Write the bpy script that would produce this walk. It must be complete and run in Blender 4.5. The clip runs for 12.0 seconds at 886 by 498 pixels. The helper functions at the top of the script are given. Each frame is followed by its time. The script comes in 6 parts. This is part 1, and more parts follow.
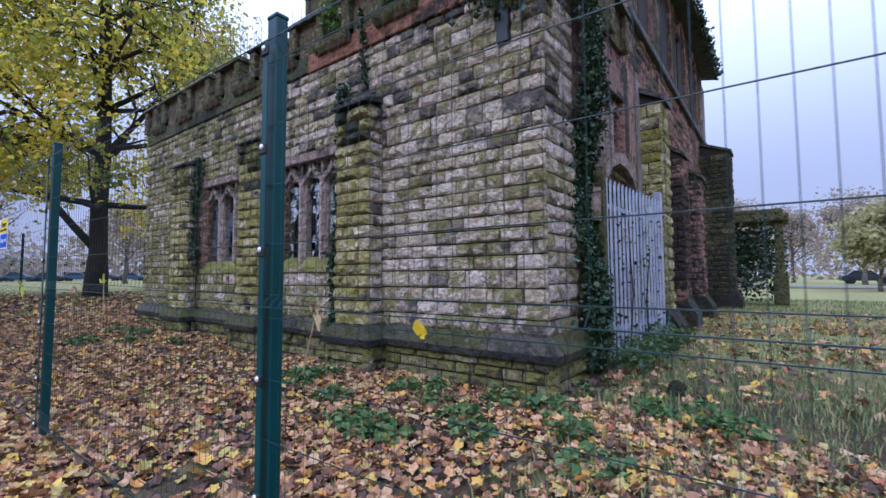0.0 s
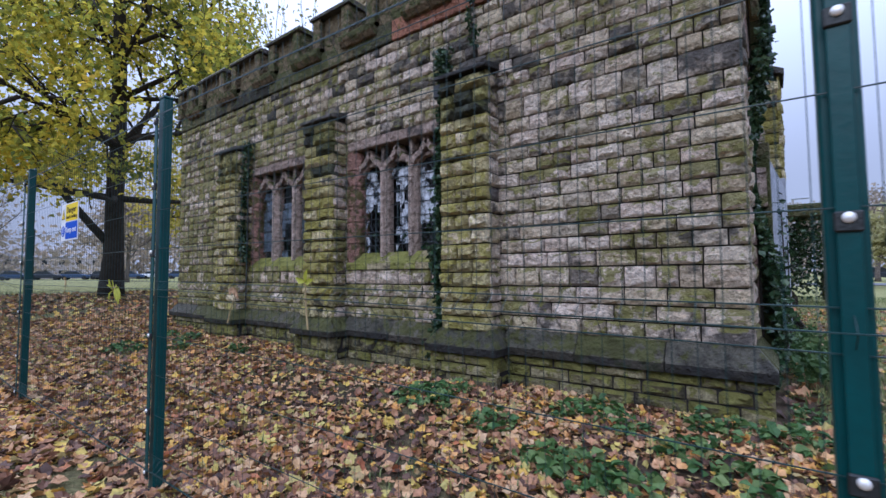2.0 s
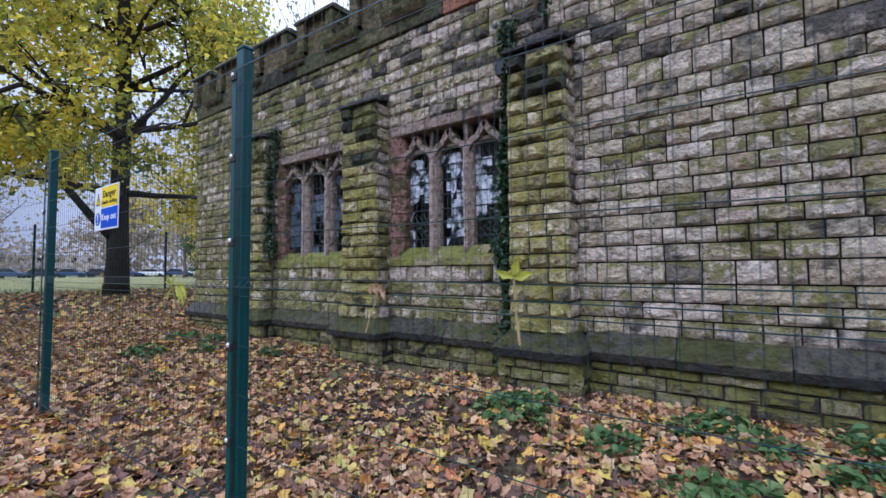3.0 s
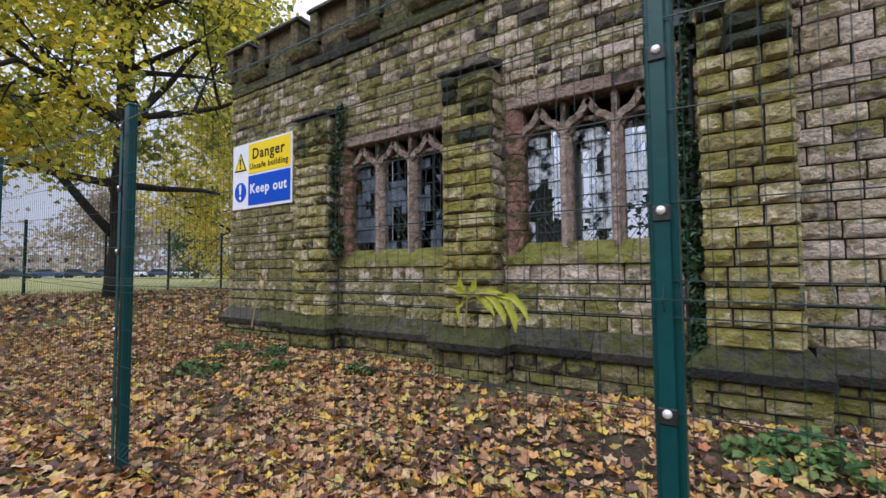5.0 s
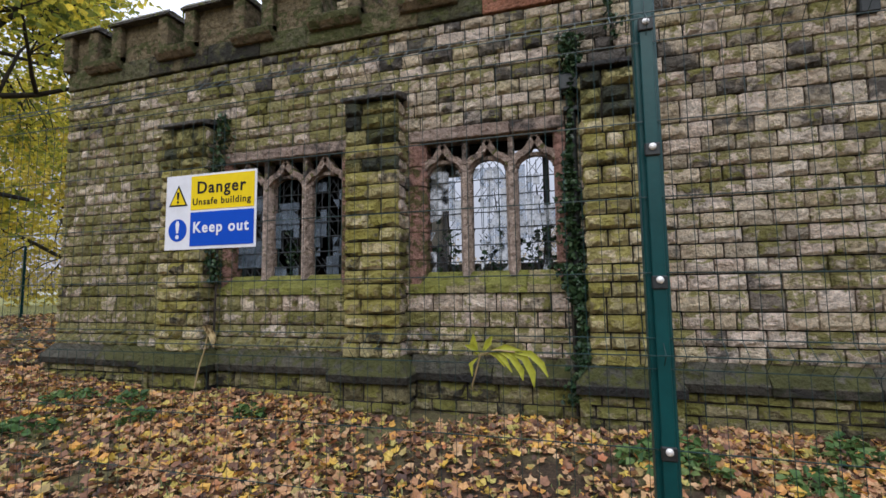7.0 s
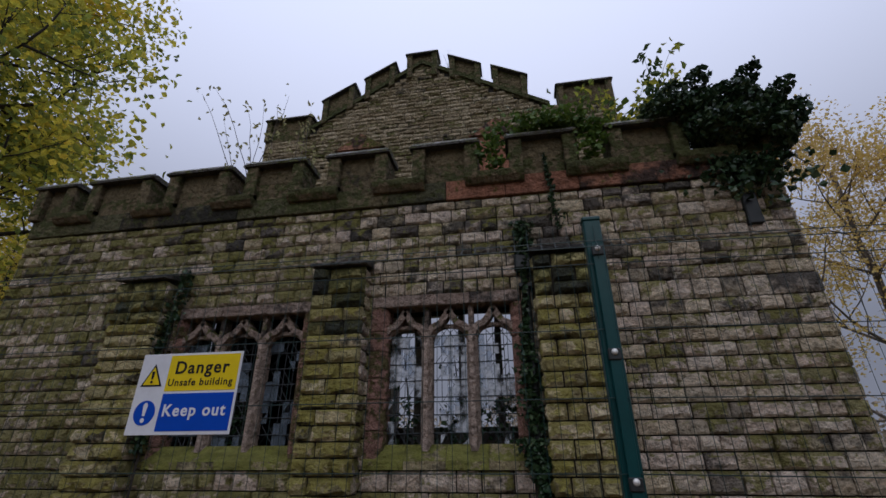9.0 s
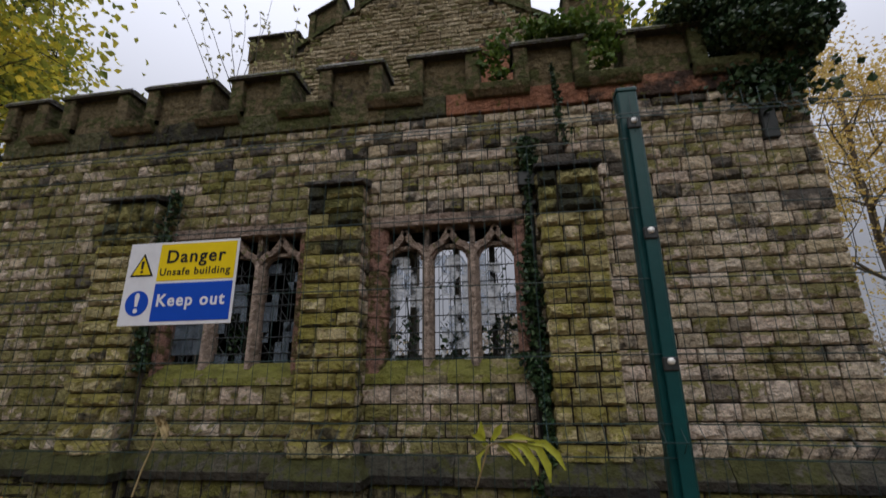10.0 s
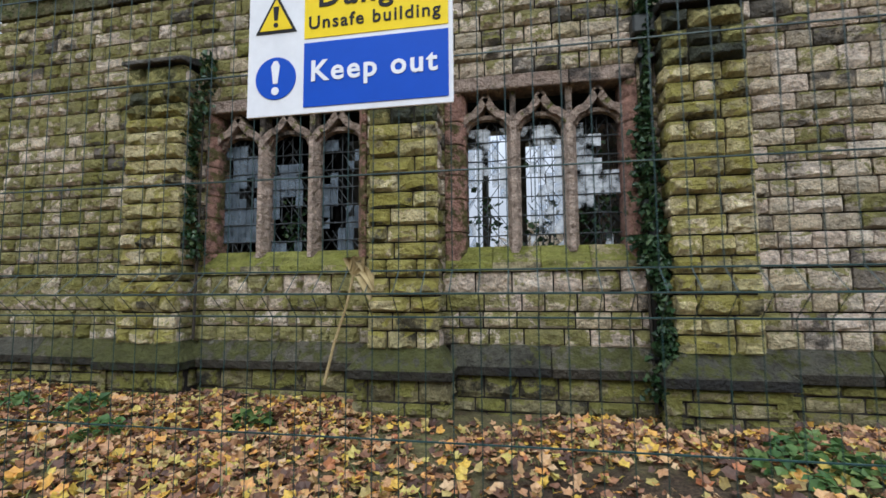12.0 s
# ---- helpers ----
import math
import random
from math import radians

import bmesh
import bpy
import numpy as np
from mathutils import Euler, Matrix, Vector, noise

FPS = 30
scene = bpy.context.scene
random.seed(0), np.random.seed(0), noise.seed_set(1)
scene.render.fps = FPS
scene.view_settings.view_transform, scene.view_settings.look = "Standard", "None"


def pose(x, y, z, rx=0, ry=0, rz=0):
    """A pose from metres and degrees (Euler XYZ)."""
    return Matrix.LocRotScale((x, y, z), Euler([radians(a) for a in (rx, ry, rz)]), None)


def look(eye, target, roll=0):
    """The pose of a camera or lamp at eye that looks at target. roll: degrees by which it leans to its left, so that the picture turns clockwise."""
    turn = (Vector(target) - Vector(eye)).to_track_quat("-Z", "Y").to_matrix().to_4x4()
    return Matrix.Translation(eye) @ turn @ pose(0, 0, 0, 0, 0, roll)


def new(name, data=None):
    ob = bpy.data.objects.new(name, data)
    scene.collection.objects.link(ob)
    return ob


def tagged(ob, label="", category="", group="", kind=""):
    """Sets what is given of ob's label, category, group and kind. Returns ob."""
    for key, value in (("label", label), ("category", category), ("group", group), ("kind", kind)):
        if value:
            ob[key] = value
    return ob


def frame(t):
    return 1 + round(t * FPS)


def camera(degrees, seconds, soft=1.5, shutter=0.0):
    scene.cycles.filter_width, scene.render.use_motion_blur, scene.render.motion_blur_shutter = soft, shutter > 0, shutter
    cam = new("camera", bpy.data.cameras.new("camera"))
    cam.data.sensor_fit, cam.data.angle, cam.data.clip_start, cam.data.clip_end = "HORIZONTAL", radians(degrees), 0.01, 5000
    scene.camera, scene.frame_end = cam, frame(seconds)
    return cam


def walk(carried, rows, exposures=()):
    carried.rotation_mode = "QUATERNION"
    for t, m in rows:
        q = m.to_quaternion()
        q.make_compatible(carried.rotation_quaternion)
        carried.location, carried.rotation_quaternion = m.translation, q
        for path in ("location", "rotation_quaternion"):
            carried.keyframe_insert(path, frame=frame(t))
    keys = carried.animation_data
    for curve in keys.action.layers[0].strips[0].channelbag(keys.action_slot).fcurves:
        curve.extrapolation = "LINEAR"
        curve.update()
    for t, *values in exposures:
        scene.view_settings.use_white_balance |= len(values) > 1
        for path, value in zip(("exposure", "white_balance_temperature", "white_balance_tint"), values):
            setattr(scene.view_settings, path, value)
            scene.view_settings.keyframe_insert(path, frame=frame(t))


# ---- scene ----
cam = camera(90.2, 12.0, 1.5, 0.15)
METRES, EYE, TILT, LEAN, TURN = 6.2, 1.14, 0.0, 0.0, 37.2
ROWS = [
    (0.0, 0.0, 0.0, 0.0, 0.02, 3.49, 0.26),
    (0.5, -0.0515, 0.0412, 0.0, -0.0, 3.47, 0.29),
    (1.0, -0.1075, 0.0634, 0.0004, -0.11, 3.51, 0.37),
    (1.5, -0.1644, 0.0885, -0.0007, -0.46, 3.47, 0.44),
    (2.0, -0.2194, 0.1298, 0.0004, -0.51, 3.19, 0.39),
    (2.5, -0.278, 0.1635, 0.0018, -0.63, 3.04, 0.37),
    (3.0, -0.3287, 0.2091, -0.0017, -0.96, 2.92, 0.39),
    (3.5, -0.3934, 0.2453, -0.002, -1.4, 2.9, 0.35),
    (5.5, -0.5939, 0.3868, 0.0013, -5.06, 2.94, 0.55),
    (6.0, -0.6147, 0.3874, 0.0065, -11.26, 3.07, 0.74),
    (6.5, -0.6235, 0.3815, 0.0125, -17.09, 3.15, 0.93),
    (8.5, -0.6511, 0.3566, 0.0335, -26.56, 19.48, 0.08),
    (9.0, -0.6573, 0.3584, 0.034, -27.58, 24.72, 0.29),
    (9.5, -0.6563, 0.3738, 0.026, -28.09, 26.22, 0.48),
    (10.0, -0.6522, 0.3944, 0.0143, -28.35, 16.55, 0.65),
    (10.5, -0.6461, 0.4359, 0.0005, -28.47, 8.66, 0.71),
    (11.0, -0.6559, 0.4647, -0.0057, -28.19, 6.45, 0.54),
    (11.5, -0.6836, 0.4984, -0.0068, -27.7, 4.73, 0.46),
    (12.0, -0.6982, 0.5375, -0.0088, -26.74, 4.71, 0.43),
]
EXPOSURES = [(0.0, 0.30, 5000, 16), (1.0, 0.25, 5100, 14), (2.0, 0.21, 5150, 11), (2.6, 0.28, 5150, 11), (3.0, 0.36, 5150, 11), (3.5, 0.56, 5150, 10), (5.5, 0.30, 6150, 6), (6.7, 0.32, 6250, 5), (8.4, -0.92, 5850, 8), (9.6, -1.18, 6250, 10), (10.4, 0.08, 6800, 0), (11.0, 0.44, 5950, -1), (12.0, 0.47, 6050, -1)]
walk(cam, [(t, pose(0, 0, EYE, TILT, LEAN, TURN) @ pose(METRES * x, METRES * y, METRES * z, 90 + pitch, roll, yaw)) for t, x, y, z, yaw, pitch, roll in ROWS], EXPOSURES)

# ---------------------------------------------------------------- world and sun
world = bpy.data.worlds.new("overcast_sky")
scene.world = world
world.use_nodes = True
wt = world.node_tree
wt.nodes.clear()
w_out = wt.nodes.new("ShaderNodeOutputWorld")
w_bg = wt.nodes.new("ShaderNodeBackground")
w_sky = wt.nodes.new("ShaderNodeTexSky")
w_sky.sky_type = "NISHITA"
w_sky.sun_disc = False
w_sky.sun_elevation = radians(38)
w_sky.sun_rotation = radians(200)
w_sky.dust_density = 4.0
w_mix = wt.nodes.new("ShaderNodeMix")
w_mix.data_type = "RGBA"
w_mix.inputs["Factor"].default_value = 0.93
w_mix.inputs["B"].default_value = (8.1, 8.2, 9.8, 1)
wt.links.new(w_sky.outputs["Color"], w_mix.inputs["A"])
w_bg.inputs["Strength"].default_value = 0.225
# an overcast sky is three times as bright overhead as at the horizon
w_co = wt.nodes.new("ShaderNodeTexCoord")
w_sep = wt.nodes.new("ShaderNodeSeparateXYZ")
w_map = wt.nodes.new("ShaderNodeMapRange")
w_map.inputs["From Min"].default_value = 0.12
w_map.inputs["From Max"].default_value = 0.95
w_map.interpolation_type = "SMOOTHSTEP"
w_map.inputs["To Min"].default_value = 0.25
w_map.inputs["To Max"].default_value = 1.12
w_dim = wt.nodes.new("ShaderNodeMix")
w_dim.data_type = "RGBA"
w_dim.blend_type = "MULTIPLY"
w_dim.inputs["Factor"].default_value = 1.0
wt.links.new(w_co.outputs["Generated"], w_sep.inputs["Vector"])
wt.links.new(w_sep.outputs["Z"], w_map.inputs["Value"])
wt.links.new(w_mix.outputs["Result"], w_dim.inputs["A"])
wt.links.new(w_map.outputs["Result"], w_dim.inputs["B"])
wt.links.new(w_dim.outputs["Result"], w_bg.inputs["Color"])
wt.links.new(w_bg.outputs["Background"], w_out.inputs["Surface"])

sun = new("sun", bpy.data.lights.new("sun", "SUN"))
sun.data.energy = 1.0
sun.data.angle = radians(35)
sun.data.color = (1.0, 0.96, 0.9)
sun.matrix_world = look((-4, -18, 16), (-6, 3, 0))

# ---------------------------------------------------------------- materials


def nodes_of(name):
    m = bpy.data.materials.new(name)
    m.use_nodes = True
    t = m.node_tree
    return m, t, t.nodes["Principled BSDF"]


def noise_node(t, scale, detail=4.0, rough=0.6, vector=None, stretch=None):
    n = t.nodes.new("ShaderNodeTexNoise")
    n.inputs["Scale"].default_value = scale
    n.inputs["Detail"].default_value = detail
    n.inputs["Roughness"].default_value = rough
    if vector is not None:
        if stretch:
            mp = t.nodes.new("ShaderNodeMapping")
            mp.inputs["Scale"].default_value = stretch
            t.links.new(vector, mp.inputs["Vector"])
            vector = mp.outputs["Vector"]
        t.links.new(vector, n.inputs["Vector"])
    return n.outputs["Fac"]


def ramp(t, fac, stops):
    r = t.nodes.new("ShaderNodeValToRGB")
    while len(r.color_ramp.elements) < len(stops):
        r.color_ramp.elements.new(0.5)
    for e, (p, c) in zip(r.color_ramp.elements, stops):
        e.position = p
        e.color = (*c, 1) if len(c) == 3 else c
    t.links.new(fac, r.inputs["Fac"])
    return r.outputs["Color"]


def grey(t, fac, lo, hi):
    r = t.nodes.new("ShaderNodeMapRange")
    r.inputs["From Min"].default_value = lo
    r.inputs["From Max"].default_value = hi
    t.links.new(fac, r.inputs["Value"])
    return r.outputs["Result"]


def mixc(t, fac, a, b, mode="MIX"):
    m = t.nodes.new("ShaderNodeMix")
    m.data_type = "RGBA"
    m.blend_type = mode
    for key, v in (("Factor", fac), ("A", a), ("B", b)):
        if isinstance(v, (int, float)):
            m.inputs[key].default_value = v
        elif isinstance(v, tuple):
            m.inputs[key].default_value = (*v, 1)
        else:
            t.links.new(v, m.inputs[key])
    return m.outputs["Result"]


def maths(t, op, a, b):
    m = t.nodes.new("ShaderNodeMath")
    m.operation = op
    for i, v in enumerate((a, b)):
        if isinstance(v, (int, float)):
            m.inputs[i].default_value = v
        else:
            t.links.new(v, m.inputs[i])
    return m.outputs["Value"]


def bump(t, bsdf, height, strength, distance):
    b = t.nodes.new("ShaderNodeBump")
    b.inputs["Strength"].default_value = strength
    b.inputs["Distance"].default_value = distance
    t.links.new(height, b.inputs["Height"])
    t.links.new(b.outputs["Normal"], bsdf.inputs["Normal"])


def position(t):
    return t.nodes.new("ShaderNodeNewGeometry")


def stone_material(name, stops, moss, soot, island=False, rough=0.9, moss_colour=(0.16, 0.17, 0.03), dark=(0.03, 0.028, 0.026), zones=False):
    """Weathered stone: a tone for each piece, grain, blotches, soot stains, and moss on upward faces."""
    m, t, b = nodes_of(name)
    g = position(t)
    pos = g.outputs["Position"]
    rnd = g.outputs["Random Per Island"] if island else t.nodes.new("ShaderNodeObjectInfo").outputs["Random"]
    base = ramp(t, rnd, stops)
    grain = noise_node(t, 75, 6, 0.75, pos)
    blot = noise_node(t, 11, 6, 0.7, pos)
    vein = noise_node(t, 5, 6, 0.7, pos, (1.0, 1.0, 2.6))
    base = mixc(t, 0.6, base, ramp(t, grain, [(0.34, (0.60, 0.59, 0.58)), (0.66, (1.45, 1.43, 1.40))]), "MULTIPLY")
    patch = noise_node(t, 19, 7, 0.74, pos)
    base = mixc(t, 0.85, base, ramp(t, patch, [(0.34, (0.50, 0.48, 0.46)), (0.44, (1.02, 1.01, 0.99)), (0.62, (1.36, 1.34, 1.30))]), "MULTIPLY")
    base = mixc(t, 0.6, base, ramp(t, blot, [(0.36, (0.62, 0.60, 0.58)), (0.48, (1.06, 1.05, 1.03)), (0.62, (1.30, 1.27, 1.22))]), "MULTIPLY")
    base = mixc(t, 0.35, base, ramp(t, vein, [(0.38, (0.58, 0.55, 0.50)), (0.48, (1.05, 1.05, 1.05)), (0.62, (1.2, 1.17, 1.14))]), "MULTIPLY")

    def weigh(*terms):
        total = 0.0
        for value, weight in terms:
            total = maths(t, "ADD", maths(t, "MULTIPLY", value, weight), total)
        return total

    def wide(scale, stretch=None):
        return grey(t, noise_node(t, scale, 6, 0.64, pos, stretch), 0.32, 0.68)

    fine = grey(t, grain, 0.3, 0.7)
    # soot: ragged stains, heavier on some stones and in some stretches of wall
    rnd2 = maths(t, "FRACT", maths(t, "MULTIPLY", rnd, 37.7), 0.0)
    s = weigh((wide(5.0), 0.36), (rnd2, 0.5), (wide(0.8), 0.36), (fine, 0.12))
    where = t.nodes.new("ShaderNodeSeparateXYZ")
    t.links.new(pos, where.inputs["Vector"])
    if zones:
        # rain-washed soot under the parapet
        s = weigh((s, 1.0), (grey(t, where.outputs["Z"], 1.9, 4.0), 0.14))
    base = mixc(t, maths(t, "MULTIPLY", grey(t, s, 0.86 - soot, 1.02 - soot), 0.88), base, dark)
    # moss and algae: blotches, on some stones far more than on others
    sep = t.nodes.new("ShaderNodeSeparateXYZ")
    t.links.new(g.outputs["Normal"], sep.inputs["Vector"])
    rnd3 = maths(t, "FRACT", maths(t, "MULTIPLY", rnd, 91.3), 0.0)
    mo = weigh((wide(9.0), 0.55), (rnd3, 0.40), (wide(0.7, (1.3, 1.0, 0.8)), 0.3), (sep.outputs["Z"], 0.34), (fine, 0.14))
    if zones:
        # mossier shaded end and wall foot; the cleaner corner also stands for brighter light
        damp_dim = grey(t, where.outputs["X"], -3.4, -10.2)
        mo = weigh((mo, 1.0), (damp_dim, 0.28), (maths(t, "MULTIPLY", grey(t, where.outputs["Z"], 1.5, 0.8), grey(t, where.outputs["X"], -3.0, -5.0)), 0.12), (1.0, -0.085))
    mcol = mixc(t, grey(t, vein, 0.36, 0.6), tuple(c * 0.55 for c in moss_colour), moss_colour)
    base = mixc(t, maths(t, "MULTIPLY", grey(t, mo, 0.93 - moss, 1.03 - moss), 0.85), base, mcol)
    t.links.new(base, b.inputs["Base Color"])
    b.inputs["Roughness"].default_value = rough
    b.inputs["Specular IOR Level"].default_value = 0.25
    h = maths(t, "ADD", noise_node(t, 34, 8, 0.75, pos), maths(t, "MULTIPLY", noise_node(t, 13, 5, 0.6, pos), 2.6))
    bump(t, b, h, 1.0, 0.075)
    return m


BUFF = [(0.0, (0.17, 0.15, 0.14)), (0.05, (0.36, 0.31, 0.24)), (0.14, (0.60, 0.515, 0.39)), (0.30, (0.67, 0.575, 0.49)), (0.42, (0.61, 0.50, 0.42)), (0.52, (0.53, 0.455, 0.30)), (0.62, (0.67, 0.57, 0.45)), (0.72, (0.45, 0.37, 0.255)), (0.80, (0.66, 0.55, 0.475)), (0.90, (0.69, 0.605, 0.51)), (1.0, (0.58, 0.50, 0.39))]
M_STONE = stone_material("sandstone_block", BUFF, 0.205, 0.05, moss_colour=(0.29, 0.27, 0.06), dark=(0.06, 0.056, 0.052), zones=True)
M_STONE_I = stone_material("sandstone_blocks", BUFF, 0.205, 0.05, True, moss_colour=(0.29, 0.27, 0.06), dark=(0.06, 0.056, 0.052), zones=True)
M_MOSSY = stone_material("mossy_sandstone_block", [(0, (0.30, 0.26, 0.14)), (0.25, (0.56, 0.50, 0.27)), (0.5, (0.40, 0.35, 0.16)), (0.75, (0.64, 0.56, 0.33)), (1, (0.74, 0.65, 0.47))], 0.26, 0.07, False, moss_colour=(0.46, 0.40, 0.085))
M_MOSSY_I = stone_material("mossy_sandstone_blocks", [(0, (0.30, 0.26, 0.14)), (0.25, (0.56, 0.50, 0.27)), (0.5, (0.40, 0.35, 0.16)), (0.75, (0.64, 0.56, 0.33)), (1, (0.74, 0.65, 0.47))], 0.26, 0.07, True, moss_colour=(0.46, 0.40, 0.085))
# darkened for the shade on the cap lips; flank bases share it
M_PLINTH = stone_material("wet_shadowed_plinth_stone", [(0, (0.028, 0.025, 0.02)), (0.5, (0.045, 0.04, 0.03)), (1, (0.06, 0.052, 0.04))], 0.10, 0.14, False, rough=0.6, moss_colour=(0.045, 0.05, 0.018))
# wet slope stone, kept lighter for the sky it reflects
M_CAP = stone_material("wet_sky_toned_cap_stone", [(0, (0.085, 0.084, 0.07)), (0.5, (0.115, 0.112, 0.092)), (1, (0.15, 0.14, 0.115))], 0.13, 0.02, False, rough=0.38, moss_colour=(0.14, 0.145, 0.045))
M_RED = stone_material("red_sandstone", [(0, (0.24, 0.135, 0.11)), (0.5, (0.33, 0.19, 0.155)), (1, (0.42, 0.275, 0.23))], 0.1, 0.09, True, moss_colour=(0.12, 0.12, 0.03))
M_DRESSED = stone_material("dressed_pink_sandstone", [(0, (0.30, 0.225, 0.19)), (0.5, (0.36, 0.28, 0.24)), (1, (0.44, 0.35, 0.30))], 0.04, 0.05, True)
M_SILL = stone_material("mossy_sill_stone", [(0, (0.30, 0.25, 0.13)), (1, (0.42, 0.36, 0.22))], 0.32, 0.05, True, moss_colour=(0.33, 0.34, 0.06))
M_PARAPET = stone_material("mossy_parapet_ashlar", [(0, (0.10, 0.10, 0.055)), (0.5, (0.15, 0.14, 0.075)), (1, (0.20, 0.145, 0.09))], 0.30, 0.13, True, moss_colour=(0.105, 0.12, 0.035))
M_COPING = stone_material("dark_coping_stone", [(0, (0.07, 0.065, 0.06)), (1, (0.13, 0.12, 0.11))], 0.1, 0.1, True, rough=0.55)
M_BAND = stone_material("red_band_ashlar", [(0, (0.28, 0.13, 0.085)), (0.5, (0.36, 0.165, 0.105)), (1, (0.42, 0.22, 0.15))], 0.12, 0.04, True)
# pale base colour stands for sky reflected on the coping edges
M_SHEEN = stone_material("painted_sheen_coping", [(0, (0.52, 0.52, 0.54)), (1, (0.68, 0.68, 0.70))], 0.02, 0.0, True, rough=0.35)
GABLE_TONES = [(0, (0.34, 0.275, 0.18)), (0.5, (0.47, 0.395, 0.27)), (1, (0.56, 0.48, 0.35))]
M_GABLE = stone_material("gable_sandstone", GABLE_TONES, 0.1, 0.0, True)
M_GABLE_B = stone_material("gable_sandstone_block", GABLE_TONES, 0.1, 0.0)


def plain_material(name, colour, rough=0.6, metal=0.0, vary=0.35, scale=12.0, bumps=0.25, spec=0.4):
    m, t, b = nodes_of(name)
    pos = position(t).outputs["Position"]
    n = noise_node(t, scale, 5, 0.65, pos)
    n2 = noise_node(t, scale * 9, 4, 0.6, pos)
    lo, hi = 1 - vary, 1 + vary
    c = mixc(t, 1.0, colour, ramp(t, n, [(0.3, (lo, lo, lo)), (0.7, (hi, hi, hi))]), "MULTIPLY")
    c = mixc(t, 0.5, c, ramp(t, n2, [(0.3, (lo, lo, lo)), (0.7, (hi, hi, hi))]), "MULTIPLY")
    t.links.new(c, b.inputs["Base Color"])
    b.inputs["Roughness"].default_value = rough
    b.inputs["Metallic"].default_value = metal
    b.inputs["Specular IOR Level"].default_value = spec
    bump(t, b, n2, bumps, 0.01)
    return m


def leaf_material(name, stops, rough=0.55, through_light=0.35, clumps=0.0):
    """Leaves, each of its own colour out of the stops, with some light through the blade."""
    m, t, b = nodes_of(name)
    g = position(t)
    pick = g.outputs["Random Per Island"]
    if clumps:
        # autumn tones shift in clusters; yellow also stands for sunlit leaves, dark for shaded
        cluster_tone = grey(t, noise_node(t, 0.55, 3, 0.6, g.outputs["Position"]), 0.34, 0.66)
        pick = maths(t, "ADD", maths(t, "MULTIPLY", pick, 1 - clumps), maths(t, "MULTIPLY", cluster_tone, clumps))
    c = ramp(t, pick, stops)
    n = noise_node(t, 45, 3, 0.6, g.outputs["Position"])
    c = mixc(t, 0.7, c, ramp(t, n, [(0.3, (0.6, 0.58, 0.55)), (0.7, (1.25, 1.22, 1.15))]), "MULTIPLY")
    t.links.new(c, b.inputs["Base Color"])
    b.inputs["Roughness"].default_value = rough
    b.inputs["Specular IOR Level"].default_value = 0.3
    if through_light:
        tr = t.nodes.new("ShaderNodeBsdfTranslucent")
        t.links.new(c, tr.inputs["Color"])
        ms = t.nodes.new("ShaderNodeMixShader")
        ms.inputs["Fac"].default_value = through_light
        t.links.new(b.outputs["BSDF"], ms.inputs[1])
        t.links.new(tr.outputs["BSDF"], ms.inputs[2])
        t.links.new(ms.outputs["Shader"], t.nodes["Material Output"].inputs["Surface"])
    return m


M_MORTAR = plain_material("dark_mortar", (0.026, 0.022, 0.018), 0.95, 0, 0.4, 9)
M_INSIDE = plain_material("dirty_plaster", (0.20, 0.18, 0.15), 0.95, 0, 0.4, 3)
M_GREEN = plain_material("green_powder_coat", (0.003, 0.044, 0.044), 0.38, 0, 0.15, 6, 0.08, 0.25)
M_WIRE = plain_material("dark_green_wire", (0.010, 0.032, 0.031), 0.36, 0, 0.3, 20, 0.1, 0.4)
M_BOLT = plain_material("galvanised_bolt", (0.72, 0.70, 0.66), 0.38, 0.35, 0.1, 30, 0.1)
M_GALV = plain_material("galvanised_palisade", (0.36, 0.38, 0.44), 0.45, 0.35, 0.3, 5)
M_IRON = plain_material("black_cast_iron", (0.018, 0.02, 0.02), 0.5, 0.2, 0.3, 8)
M_LEAD = plain_material("dark_lead_bar", (0.05, 0.055, 0.06), 0.6, 0.5, 0.3, 20)
M_BARK = plain_material("dark_bark", (0.032, 0.026, 0.02), 0.95, 0, 0.5, 7, 0.9)
M_BARK_B = plain_material("grey_bark", (0.12, 0.10, 0.085), 0.95, 0, 0.5, 7, 0.8)
M_SLATE = plain_material("mossy_slate", (0.055, 0.055, 0.045), 0.8, 0, 0.5, 4, 0.6)
M_STEM = plain_material("dry_stalk", (0.33, 0.25, 0.12), 0.8, 0, 0.3, 20)
M_ROAD = plain_material("asphalt", (0.12, 0.12, 0.125), 0.85, 0, 0.25, 2)
M_WHITE = plain_material("white_plastic_sheet", (0.64, 0.64, 0.67), 0.5, 0, 0.08, 5, 0.03, 0.25)
M_YELLOW = plain_material("yellow_vinyl", (0.70, 0.51, 0.0), 0.5, 0, 0.06, 5, 0.03, 0.2)
M_BLUE = plain_material("blue_vinyl", (0.003, 0.055, 0.40), 0.5, 0, 0.06, 5, 0.03, 0.15)
M_BLACK = plain_material("black_print", (0.012, 0.012, 0.014), 0.6, 0, 0.1, 5, 0.03, 0.15)
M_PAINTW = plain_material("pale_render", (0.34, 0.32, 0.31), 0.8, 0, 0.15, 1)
# distance haze is put into these pale greyed base colours
M_BRICKFAR = plain_material("hazed_brick", (0.46, 0.42, 0.41), 0.9, 0, 0.25, 1)
M_ROOFFAR = plain_material("hazed_roof", (0.30, 0.29, 0.30), 0.85, 0, 0.25, 1)
